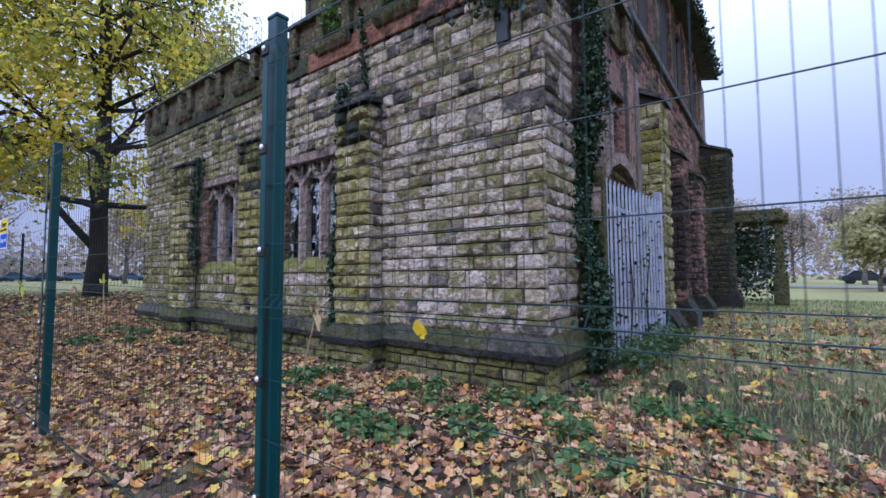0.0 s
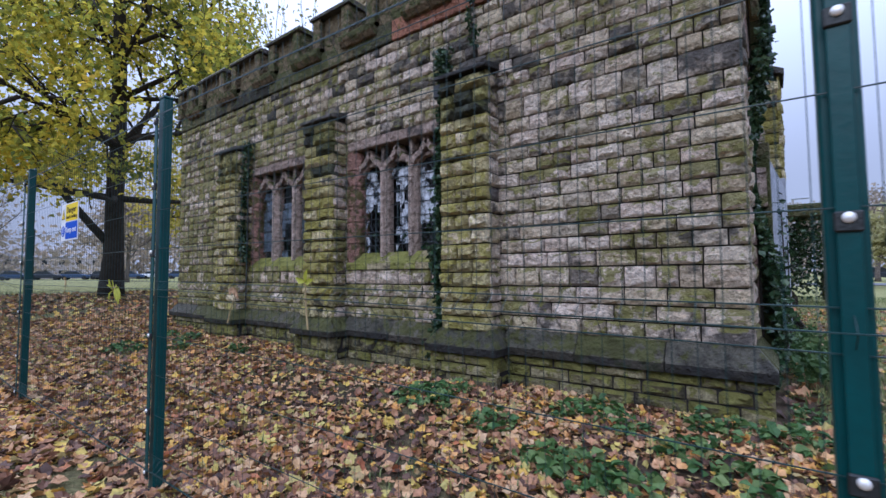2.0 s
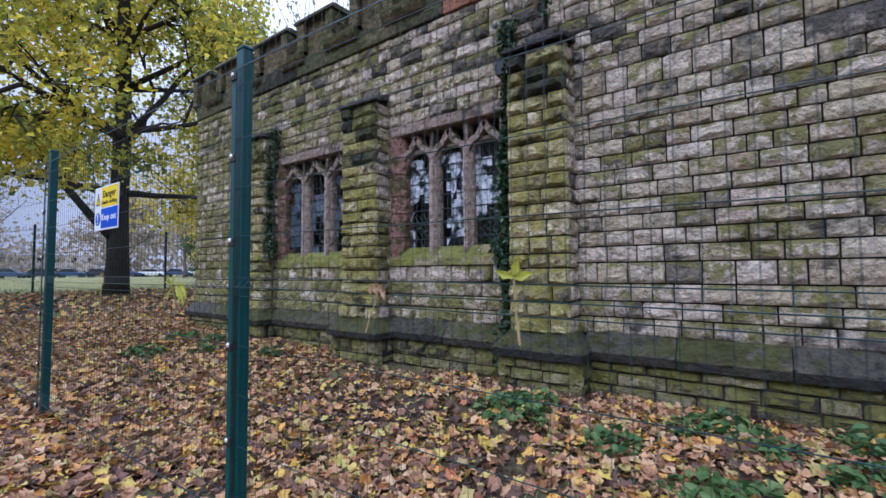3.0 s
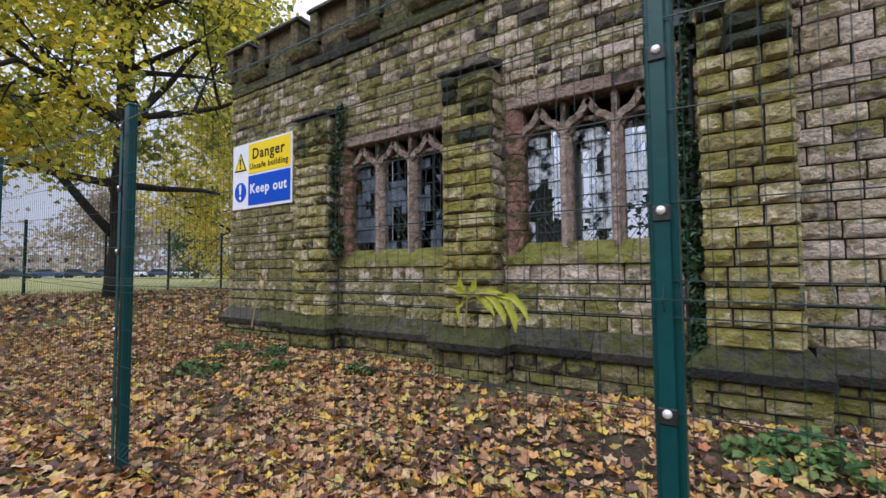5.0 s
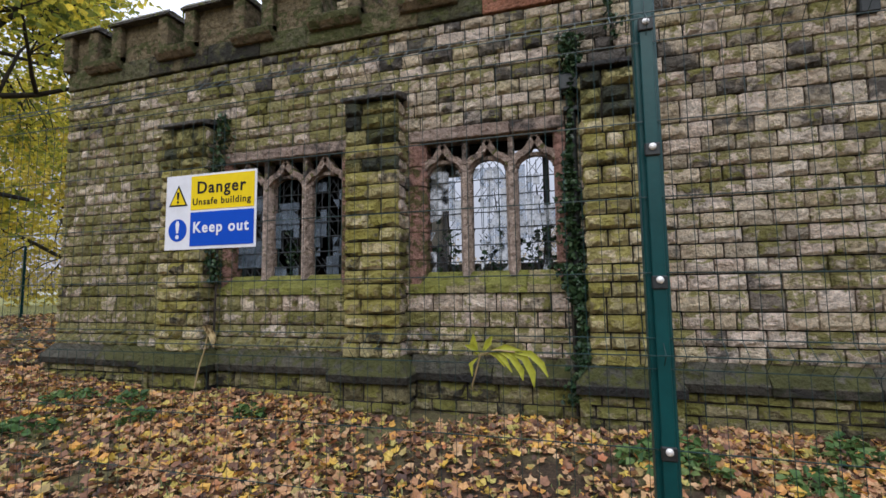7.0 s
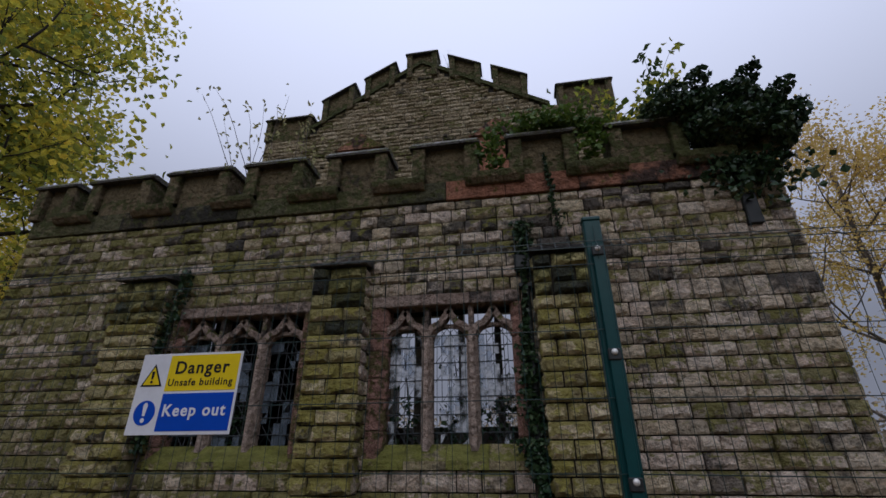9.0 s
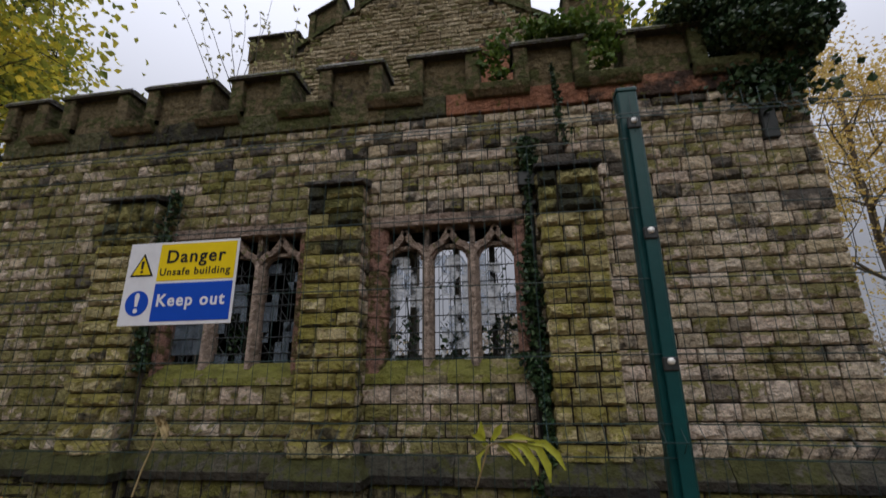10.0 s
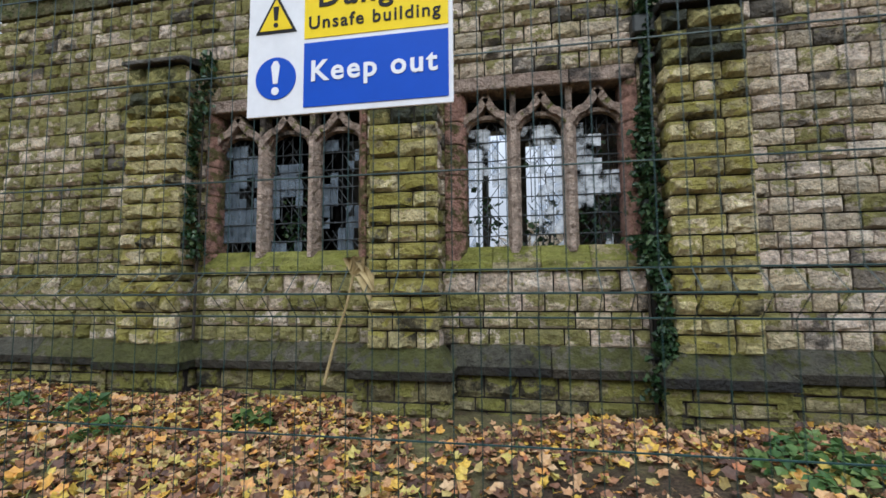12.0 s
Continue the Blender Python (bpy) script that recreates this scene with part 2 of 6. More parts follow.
M_CAR = [plain_material("car_paint_" + n, c, 0.3, 0.1, 0.05, 3, 0.02) for n, c in (("dark", (0.03, 0.035, 0.05)), ("silver", (0.42, 0.44, 0.47)), ("blue", (0.04, 0.07, 0.14)), ("white", (0.7, 0.7, 0.7)))]
M_TYRE = plain_material("rubber", (0.02, 0.02, 0.02), 0.9)
M_CARGLASS = plain_material("car_glass", (0.03, 0.035, 0.04), 0.1, 0, 0.05, 3, 0.0, 0.6)

M_LITTER = leaf_material("fallen_leaves", [(0.0, (0.057, 0.030, 0.022)), (0.14, (0.105, 0.055, 0.037)), (0.28, (0.194, 0.095, 0.056)), (0.40, (0.340, 0.174, 0.089)), (0.50, (0.454, 0.261, 0.133)), (0.60, (0.502, 0.348, 0.199)), (0.69, (0.551, 0.261, 0.066)), (0.77, (0.567, 0.388, 0.066)), (0.84, (0.446, 0.380, 0.111)), (0.92, (0.292, 0.214, 0.089)), (1.0, (0.405, 0.143, 0.066))], 0.5, 0.1)
M_HERB = leaf_material("herb_leaves", [(0, (0.035, 0.085, 0.025)), (0.5, (0.075, 0.145, 0.04)), (1, (0.16, 0.21, 0.07))], 0.55, 0.2)
M_GRASS = leaf_material("grass_blades", [(0, (0.09, 0.14, 0.05)), (0.6, (0.20, 0.23, 0.09)), (1, (0.36, 0.31, 0.15))], 0.6, 0.2)
M_LAWN = leaf_material("green_grass_blades", [(0, (0.07, 0.125, 0.04)), (0.6, (0.15, 0.205, 0.065)), (1, (0.27, 0.27, 0.11))], 0.6, 0.2)
M_IVY = leaf_material("ivy_leaves", [(0, (0.014, 0.034, 0.014)), (0.7, (0.032, 0.066, 0.028)), (1, (0.09, 0.13, 0.065))], 0.3, 0.1)
M_FERN = leaf_material("bright_green_leaves", [(0, (0.05, 0.10, 0.02)), (1, (0.13, 0.20, 0.03))], 0.5, 0.3)
M_TREE_A = leaf_material("yellow_green_leaves", [(0, (0.09, 0.14, 0.04)), (0.30, (0.22, 0.26, 0.055)), (0.5, (0.50, 0.48, 0.07)), (0.72, (0.76, 0.64, 0.08)), (1, (0.82, 0.58, 0.08))], 0.5, 0.72, 0.5)
M_TREE_B = leaf_material("yellow_leaves", [(0, (0.36, 0.33, 0.06)), (0.5, (0.58, 0.48, 0.07)), (1, (0.62, 0.48, 0.10))], 0.5, 0.45)
M_TREE_C = leaf_material("pale_orange_leaves", [(0, (0.60, 0.42, 0.14)), (0.5, (0.76, 0.58, 0.18)), (1, (0.72, 0.60, 0.30))], 0.5, 0.55)
# lightened for the haze over far trees; parapet saplings share it
M_WILLOW = leaf_material("olive_yellow_leaves", [(0, (0.34, 0.33, 0.16)), (0.5, (0.46, 0.44, 0.21)), (1, (0.54, 0.50, 0.27))], 0.6, 0.45)
M_TOP_BLOCK = stone_material("black_green_top_block", [(0, (0.045, 0.05, 0.038)), (0.45, (0.085, 0.092, 0.062)), (0.55, (0.28, 0.27, 0.10)), (1, (0.40, 0.36, 0.17))], 0.2, 0.12, False, moss_colour=(0.10, 0.10, 0.025))
M_SHRUB = leaf_material("shrub_leaves", [(0, (0.04, 0.09, 0.03)), (1, (0.10, 0.15, 0.05))], 0.5, 0.3)
M_SPRIG = leaf_material("lime_leaves", [(0, (0.38, 0.42, 0.04)), (1, (0.55, 0.52, 0.08))], 0.5, 0.4)
M_DRYLEAF = leaf_material("dry_brown_leaf", [(0, (0.42, 0.26, 0.15)), (1, (0.52, 0.36, 0.22))], 0.6, 0.3)
M_YLEAF = leaf_material("bright_yellow_leaf", [(0, (0.75, 0.55, 0.02)), (1, (0.8, 0.6, 0.03))], 0.5, 0.3)
# far woods: leaf tones greyed and lightened to carry the haze
M_FARWOOD = leaf_material("hazed_autumn_leaves", [(0, (0.26, 0.23, 0.19)), (0.5, (0.36, 0.31, 0.24)), (1, (0.42, 0.33, 0.24))], 0.7, 0.3)


def glass_material(name, colour, clear0, clear1):
    m, t, b = nodes_of(name)
    tr = t.nodes.new("ShaderNodeBsdfTransparent")
    tr.inputs["Color"].default_value = (0.74, 0.77, 0.80, 1)
    ms = t.nodes.new("ShaderNodeMixShader")
    n = noise_node(t, 9, 5, 0.6, position(t).outputs["Position"])
    t.links.new(grey(t, n, clear0, clear1), ms.inputs["Fac"])
    b.inputs["Base Color"].default_value = (*colour, 1)
    b.inputs["Roughness"].default_value = 0.15
    t.links.new(b.outputs["BSDF"], ms.inputs[1])
    t.links.new(tr.outputs["BSDF"], ms.inputs[2])
    t.links.new(ms.outputs["Shader"], t.nodes["Material Output"].inputs["Surface"])
    return m


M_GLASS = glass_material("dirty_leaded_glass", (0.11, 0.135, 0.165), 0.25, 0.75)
# dirty panes whose pale colour also stands for daylight coming through
M_GLASS_PALE = glass_material("pale_backlit_dirty_glass", (0.56, 0.58, 0.62), 0.30, 0.62)


def ground_material():
    m, t, b = nodes_of("leafy_ground")
    pos = position(t).outputs["Position"]
    big = noise_node(t, 0.5, 5, 0.6, pos)
    mid = noise_node(t, 6, 6, 0.7, pos)
    fine = noise_node(t, 45, 6, 0.7, pos)
    soil = ramp(t, fine, [(0.25, (0.018, 0.013, 0.009)), (0.5, (0.058, 0.040, 0.026)), (0.75, (0.15, 0.10, 0.06))])
    grass = ramp(t, fine, [(0.25, (0.14, 0.15, 0.05)), (0.55, (0.27, 0.26, 0.10)), (0.8, (0.40, 0.34, 0.15))])
    sep = t.nodes.new("ShaderNodeSeparateXYZ")
    t.links.new(pos, sep.inputs["Vector"])
    # bare leafy soil under the big tree and by the building, lawn beyond
    far = maths(t, "MAXIMUM", grey(t, sep.outputs["X"], -19.5, -24), maths(t, "MULTIPLY", grey(t, sep.outputs["Y"], 5.0, 8.0), grey(t, sep.outputs["X"], -3.0, -1.0)))
    f = maths(t, "ADD", maths(t, "MULTIPLY", grey(t, maths(t, "ADD", big, maths(t, "MULTIPLY", mid, 0.5)), 0.72, 0.95), 0.6), maths(t, "MULTIPLY", far, 0.85))
    f.node.use_clamp = True
    c = mixc(t, f, soil, grass)
    t.links.new(c, b.inputs["Base Color"])
    b.inputs["Roughness"].default_value = 0.95
    b.inputs["Specular IOR Level"].default_value = 0.2
    bump(t, b, maths(t, "ADD", mid, fine), 0.8, 0.04)
    return m


M_GROUND = ground_material()

# ---------------------------------------------------------------- building helpers


def finish(name, bm, mat, parent=None, label="", smooth=False):
    me = bpy.data.meshes.new(name)
    bm.to_mesh(me)
    bm.free()
    me.materials.append(mat)
    if smooth:
        me.polygons.foreach_set("use_smooth", [True] * len(me.polygons))
    ob = new(name, me)
    if parent is not None:
        ob.parent = parent
    if label:
        ob["label"] = label
    return ob


def part(name, bm, mat, parent, label="", smooth=False):
    return finish(name, bm, mat, parent, label, smooth)


def raw(name, verts, faces, mat, parent=None, smooth=False):
    me = bpy.data.meshes.new(name)
    me.from_pydata(np.asarray(verts).tolist(), [], [tuple(f) for f in np.asarray(faces).tolist()])
    me.materials.append(mat)
    if smooth:
        me.polygons.foreach_set("use_smooth", [True] * len(me.polygons))
    ob = new(name, me)
    if parent is not None:
        ob.parent = parent
    return ob


def empty(name, at=(0, 0, 0)):
    ob = new(name)
    ob.location = at
    ob.empty_display_size = 0.1
    return ob


def box(bm, x0, x1, y0, y1, z0, z1, m=None, bevel=0.0):
    made = bmesh.ops.create_cube(bm, size=1.0)["verts"]
    for v in made:
        v.co = Vector((x0 + (v.co.x + 0.5) * (x1 - x0), y0 + (v.co.y + 0.5) * (y1 - y0), z0 + (v.co.z + 0.5) * (z1 - z0)))
    if bevel:
        edges = list({e for v in made for e in v.link_edges})
        r = bmesh.ops.bevel(bm, geom=edges, offset=bevel, segments=1, affect="EDGES")
        made = list({v for f in r["faces"] for v in f.verts} | {v for v in made if v.is_valid})
    if m is not None:
        bmesh.ops.transform(bm, matrix=m, verts=[v for v in made if v.is_valid])
    return made


def prism(bm, outline, y0, y1, axis="y"):
    """A solid from an outline in x and z, pushed from y0 to y1 (or y, z along x)."""
    def at(p, d):
        return (p[0], d, p[1]) if axis == "y" else (d, p[0], p[1])
    a = [bm.verts.new(at(p, y0)) for p in outline]
    b = [bm.verts.new(at(p, y1)) for p in outline]
    n = len(outline)
    fs = [bm.faces.new(a), bm.faces.new(b[::-1])]
    for i in range(n):
        fs.append(bm.faces.new((a[i], b[i], b[(i + 1) % n], a[(i + 1) % n])))
    bmesh.ops.recalc_face_normals(bm, faces=fs)


def tube(bm, pts, radii, sides=6):
    pts = [Vector(p) for p in pts]
    rings = []
    for i, p in enumerate(pts):
        d = (pts[min(i + 1, len(pts) - 1)] - pts[max(i - 1, 0)]).normalized()
        u = d.cross(Vector((0.31, 0.92, 0.24))).normalized()
        w = d.cross(u)
        r = radii[i] if hasattr(radii, "__len__") else radii
        rings.append([bm.verts.new(p + r * (math.cos(k * math.tau / sides) * u + math.sin(k * math.tau / sides) * w)) for k in range(sides)])
    for a, b in zip(rings, rings[1:]):
        for k in range(sides):
            bm.faces.new((a[k], a[(k + 1) % sides], b[(k + 1) % sides], b[k]))
    bm.faces.new(rings[0][::-1])
    bm.faces.new(rings[-1])


def smoothstep(v):
    v = np.clip(v, 0, 1)
    return v * v * (3 - 2 * v)


def gz(x, y):
    """Height of the ground: it rises to the building and to the big tree."""
    x, y = np.asarray(x, float), np.asarray(y, float)
    h = -0.05 + 0.10 * smoothstep((y - 0.5) / 2.7) + 0.45 * smoothstep((-x - 4.5) / 17)
    near = np.exp(-((x + 5) ** 2 / 200 + (y - 1) ** 2 / 60))
    h = h + near * (0.018 * np.sin(1.7 * x + 0.6 * y) + 0.014 * np.sin(3.1 * y - 1.1 * x + 1) + 0.01 * np.sin(6.3 * x + 4.1 * y))
    return h


# ---------------------------------------------------------------- ground
def axis_steps(near0, near1, step, reach):
    inner = list(np.arange(near0, near1 + 1e-6, step))
    lo, hi, s = [], [], step
    a, b = near0, near1
    while a > -reach:
        s *= 1.25
        a -= s
        lo.append(a)
    s = step
    while b < reach:
        s *= 1.25
        b += s
        hi.append(b)
    return np.array(lo[::-1] + inner + hi)


gx, gy = axis_steps(-16, 5, 0.14, 900), axis_steps(-3, 9, 0.14, 900)
GX, GY = np.meshgrid(gx, gy)
gverts = np.stack([GX.ravel(), GY.ravel(), gz(GX, GY).ravel()], 1)
nx, ny = len(gx), len(gy)
gi = (np.arange(ny - 1)[:, None] * nx + np.arange(nx - 1)[None, :]).ravel()
ground = raw("ground", gverts, np.stack([gi, gi + 1, gi + nx + 1, gi + nx], 1), M_GROUND, None, True)
tagged(ground, "leaf-strewn dark soil and rough autumn grass round the building", "ground", kind="structure")

# ---------------------------------------------------------------- stone pieces
STONES = []
srng = np.random.default_rng(11)


def stone_arrays(rng):
    """A rock-faced block: unit wide and high, rim at y=0, a rough pillow out to about y=-1, sides back to y=+1."""
    kx = np.array([-0.5, -0.37, rng.uniform(-0.12, 0.12), 0.37, 0.5])
    kz = np.array([-0.5, -0.27, 0.23, 0.5])
    tilt = rng.uniform(-0.5, 0.5, 2)
    v = []
    for j in range(4):
        for i in range(5):
            ex, ez = i in (0, 4), j in (0, 3)
            x, z = kx[i], kz[j]
            if ex and ez:
                x -= 0.02 * np.sign(x) * rng.random()
                z -= 0.05 * np.sign(z) * rng.random()
            if not ex:
                x += rng.uniform(-0.07, 0.07)
            if not ez:
                z += rng.uniform(-0.13, 0.13)
            y = rng.uniform(-0.12, 0.2) if ex or ez else -rng.uniform(0.5, 1.25) + tilt[0] * kx[i] + tilt[1] * kz[j]
            v.append((x, y, z))
    v += [(-0.5, 1.2, -0.5), (0.5, 1.2, -0.5), (0.5, 1.2, 0.5), (-0.5, 1.2, 0.5)]
    f = []
    for j in range(3):
        for i in range(4):
            q = j * 5 + i
            f.append((q, q + 1, q + 6, q + 5))
    f += [(4, 3, 2, 1, 0, 20, 21), (19, 14, 9, 4, 21, 22), (15, 16, 17, 18, 19, 22, 23), (0, 5, 10, 15, 23, 20)]
    return np.array(v), f


for s_i in range(16):
    STONES.append(stone_arrays(srng))
STONE_MESHES = {}


def stone_mesh(i, mat):
    if (i, mat.name) not in STONE_MESHES:
        me = bpy.data.meshes.new("stone_block")
        me.from_pydata(STONES[i][0].tolist(), [], STONES[i][1])
        me.materials.append(mat)
        STONE_MESHES[i, mat.name] = me
    return STONE_MESHES[i, mat.name]


class Face:
    """A wall face: origin, direction along it (u) and out of it (n); stones are laid in u and z."""
    def __init__(self, origin, yaw):
        self.m = Matrix.Translation(origin) @ Matrix.Rotation(radians(yaw), 4, "Z")


def lay(rng, u0, u1, z0, z1, holes=(), course=(0.128, 0.158), length=(0.16, 0.35), levels=()):
    """Courses of blocks as (u0, u1, z0, z1), leaving out the holes."""
    out, z = [], z0
    while z < z1 - 0.03:
        h = rng.uniform(*course)
        if z1 - (z + h) < 0.09:
            h = z1 - z
        for level in levels:
            if z + 0.02 < level < z + h + 0.08:
                h = level - z
        u = u0
        first = True
        while u < u1 - 0.01:
            w = rng.uniform(*length) * (rng.uniform(0.5, 1.0) if first else 1)
            first = False
            if u1 - (u + w) < 0.13:
                w = u1 - u
            spans = [(u, u + w)]
            for hu0, hu1, hz0, hz1 in holes:
                if z + h > hz0 + 0.03 and z < hz1 - 0.03:
                    cut = []
                    for a, b in spans:
                        if b <= hu0 or a >= hu1:
                            cut.append((a, b))
                        else:
                            if hu0 - a > 0.05:
                                cut.append((a, hu0))
                            if b - hu1 > 0.05:
                                cut.append((hu1, b))
                    spans = cut
            out += [(a, b, z, z + h) for a, b in spans]
            u += w
        z += h
    return out


def set_stones(rects, face, rng, parent, mat, mat_i, near=None, depth=0.027, joint=0.0125, name="stone_block"):
    """Blocks on a face; those for which near(u, z) holds as parts, the rest joined."""
    V, F, n = [], [], 0
    for a, b, c, d in rects:
        i = int(rng.integers(len(STONES)))
        w, h = b - a - joint, d - c - joint
        dep = depth * rng.uniform(0.55, 1.3)
        m = face.m @ Matrix.Translation(((a + b) / 2, rng.uniform(-0.006, 0.006), (c + d) / 2)) @ Matrix.Diagonal((w, dep, h, 1))
        if near is None or near((a + b) / 2, (c + d) / 2):
            ob = new(name, stone_mesh(i, mat))
            ob.parent = parent
            ob.matrix_basis = m
        else:
            mm = np.array(m)
            v = STONES[i][0] @ mm[:3, :3].T + mm[:3, 3]
            V.append(v)
            F += [tuple(q + n for q in f) for f in STONES[i][1]]
            n += len(v)
    if V:
        me = bpy.data.meshes.new("stonework")
        me.from_pydata(np.concatenate(V).tolist(), [], F)
        me.materials.append(mat_i)
        ob = new("stonework", me)
        ob.parent = parent
        ob["kind"] = "stuff"


# ---------------------------------------------------------------- the ruined chapel: plan
WY = 3.80            # front face
XL, XR = -11.20, -1.68
NAVE_Y, NAVE_L, NAVE_R, NAVE_END = 7.4, -10.45, -2.05, 19.0
BUTTS = ((-9.19, -8.58), (-6.75, -6.15), (-4.38, -3.79))
W1 = (-8.50, -6.86)
W2 = (-6.13, -4.52)
WZ0, WZ1 = 1.20, 2.92
TOP = 4.30


def wall_with_holes(bm, x0, x1, y0, y1, z0, z1, holes):
    """Upright slab along x with rectangular holes (sorted, same heights each)."""
    x = x0
    for a, b, c, d in holes:
        box(bm, x, a, y0, y1, z0, z1)
        box(bm, a, b, y0, y1, z0, c)
        box(bm, a, b, y0, y1, d, z1)
        x = b
    box(bm, x, x1, y0, y1, z0, z1)


bm = bmesh.new()
wall_with_holes(bm, XL + 0.03, XR - 0.03, WY + 0.03, WY + 0.5, -0.4, TOP, [(W1[0], W1[1], WZ0, WZ1), (W2[0], W2[1], WZ0, WZ1)])
wall_front = finish("wall_front", bm, M_MORTAR)
tagged(wall_front, "weathered rock-faced sandstone front wall with sooty and mossy blocks", "wall", kind="structure")

# inner and rear walls of the front block
bm = bmesh.new()
box(bm, XL + 0.03, XL + 0.45, WY + 0.503, NAVE_Y, -0.4, TOP)
wall_west = tagged(finish("wall_west", bm, M_INSIDE), "sandstone flank wall of the front block", "wall", kind="structure")

# side wall facing the gate, with a window above an arched doorway
SW = (5.35, 6.65)
bm = bmesh.new()
box(bm, XR - 0.45, XR - 0.03, WY + 0.503, 5.2, -0.4, TOP)
box(bm, XR - 0.45, XR - 0.03, 6.9, NAVE_Y + 0.02, -0.4, TOP)
box(bm, XR - 0.45, XR - 0.03, 5.2, 5.35, 2.3, TOP)
box(bm, XR - 0.45, XR - 0.03, 6.65, 6.9, 2.3, TOP)
box(bm, XR - 0.45, XR - 0.03, 5.35, 6.65, 3.74, TOP)
box(bm, XR - 0.45, XR - 0.03, 5.35, 6.65, 2.3, 2.45)
wall_east = tagged(finish("wall_east", bm, M_RED), "red sandstone flank wall with a traceried window above a doorway", "wall", kind="structure")
bm = bmesh.new()
box(bm, XL + 0.46, NAVE_L - 0.003, NAVE_Y, NAVE_Y + 0.3, -0.4, TOP)
box(bm, NAVE_R + 0.003, XR - 0.03, NAVE_Y + 0.023, NAVE_Y + 0.3, -0.4, TOP)
tagged(finish("wall_back", bm, M_INSIDE), "rear wall of the front block", "wall", kind="structure")

# unseen slab added to keep daylight out of the front rooms
bm = bmesh.new()
box(bm, XL + 0.4, XR - 0.4, WY + 0.45, NAVE_Y, 4.02, 4.2)
tagged(finish("roof_front_light_block", bm, M_SLATE), "unseen roof slab added to darken the rooms behind the windows", "roof", kind="structure")

# nave behind: gable wall with an inner arch, flanks, end wall with a great window, pitched roof
bm = bmesh.new()
wall_with_holes(bm, NAVE_L, NAVE_R, NAVE_Y + 0.02, NAVE_Y + 0.6, -0.4, 8.45, [(-8.8, -3.4, -0.4, 3.9)])
prism(bm, [(NAVE_L, 8.45), (NAVE_R, 8.45), (NAVE_R, 8.55), (-3.45, 8.55), (-6.45, 10.41), (-9.45, 8.55), (NAVE_L, 8.55)], NAVE_Y + 0.02, NAVE_Y + 0.6)
wall_gable = tagged(finish("wall_gable", bm, M_MORTAR), "high coursed sandstone gable with a stepped parapet behind the front", "wall", kind="structure")
bm = bmesh.new()
wall_with_holes(bm, NAVE_L, NAVE_R, NAVE_END, NAVE_END + 0.6, -0.4, 8.3, [(-10.0, -9.2, 2.3, 6.5), (-8.9, -7.2, 2.3, 7.2), (-6.95, -5.55, 2.3, 7.8), (-5.3, -3.6, 2.3, 7.2)])
tagged(finish("wall_nave_end", bm, M_INSIDE), "end wall of the roofed hall with a great open window", "wall", kind="structure")
bm = bmesh.new()
ys = [NAVE_Y + 0.603, 15.6, 18.3, NAVE_END - 0.003]
for k in range(3):
    if k % 2 == 0:
        box(bm, NAVE_L, NAVE_L + 0.5, ys[k], ys[k + 1], -0.4, 8.3)
    else:
        box(bm, NAVE_L, NAVE_L + 0.5, ys[k], ys[k + 1], -0.4, 3.0)
        box(bm, NAVE_L, NAVE_L + 0.5, ys[k], ys[k + 1], 7.2, 8.3)
tagged(finish("wall_nave_west", bm, M_INSIDE), "plain stone flank wall of the hall", "wall", kind="structure")
bm = bmesh.new()
box(bm, NAVE_R - 0.5, NAVE_R, NAVE_Y + 0.603, NAVE_END - 0.003, -0.4, 8.75)
wall_nave_east = tagged(finish("wall_nave_east", bm, M_RED), "tall red and buff sandstone flank with lancet windows and buttresses", "wall", kind="structure")
bm = bmesh.new()
for ex, ys in ((NAVE_L - 0.2, NAVE_Y + 0.61), (NAVE_R - 0.1, NAVE_Y + 0.61), (NAVE_R + 0.5, 10.2)):
    ez = 8.3 if ex < NAVE_R else 8.5
    prism(bm, [(-6.25, 9.6), (ex, ez), (ex, ez + 0.2), (-6.25, 9.83)], ys, NAVE_END + 0.3)
tagged(finish("roof_nave", bm, M_SLATE), "dark mossy slate roof with overhanging eaves", "roof", kind="structure")
bm = bmesh.new()
box(bm, XL + 0.46, XR - 0.46, WY + 0.5, NAVE_END, -0.3, 0.12)
tagged(finish("floor_inside", bm, M_INSIDE), "dirty stone floor inside the ruined chapel", "floor", kind="structure")

# ---------------------------------------------------------------- plinth
PL_TOP, PL_EDGE = 0.59, 0.405
M_BASE = stone_material("mossy_base_block", [(0, (0.16, 0.14, 0.08)), (0.5, (0.27, 0.24, 0.13)), (1, (0.38, 0.335, 0.20))], 0.27, 0.10, False, moss_colour=(0.30, 0.285, 0.065))


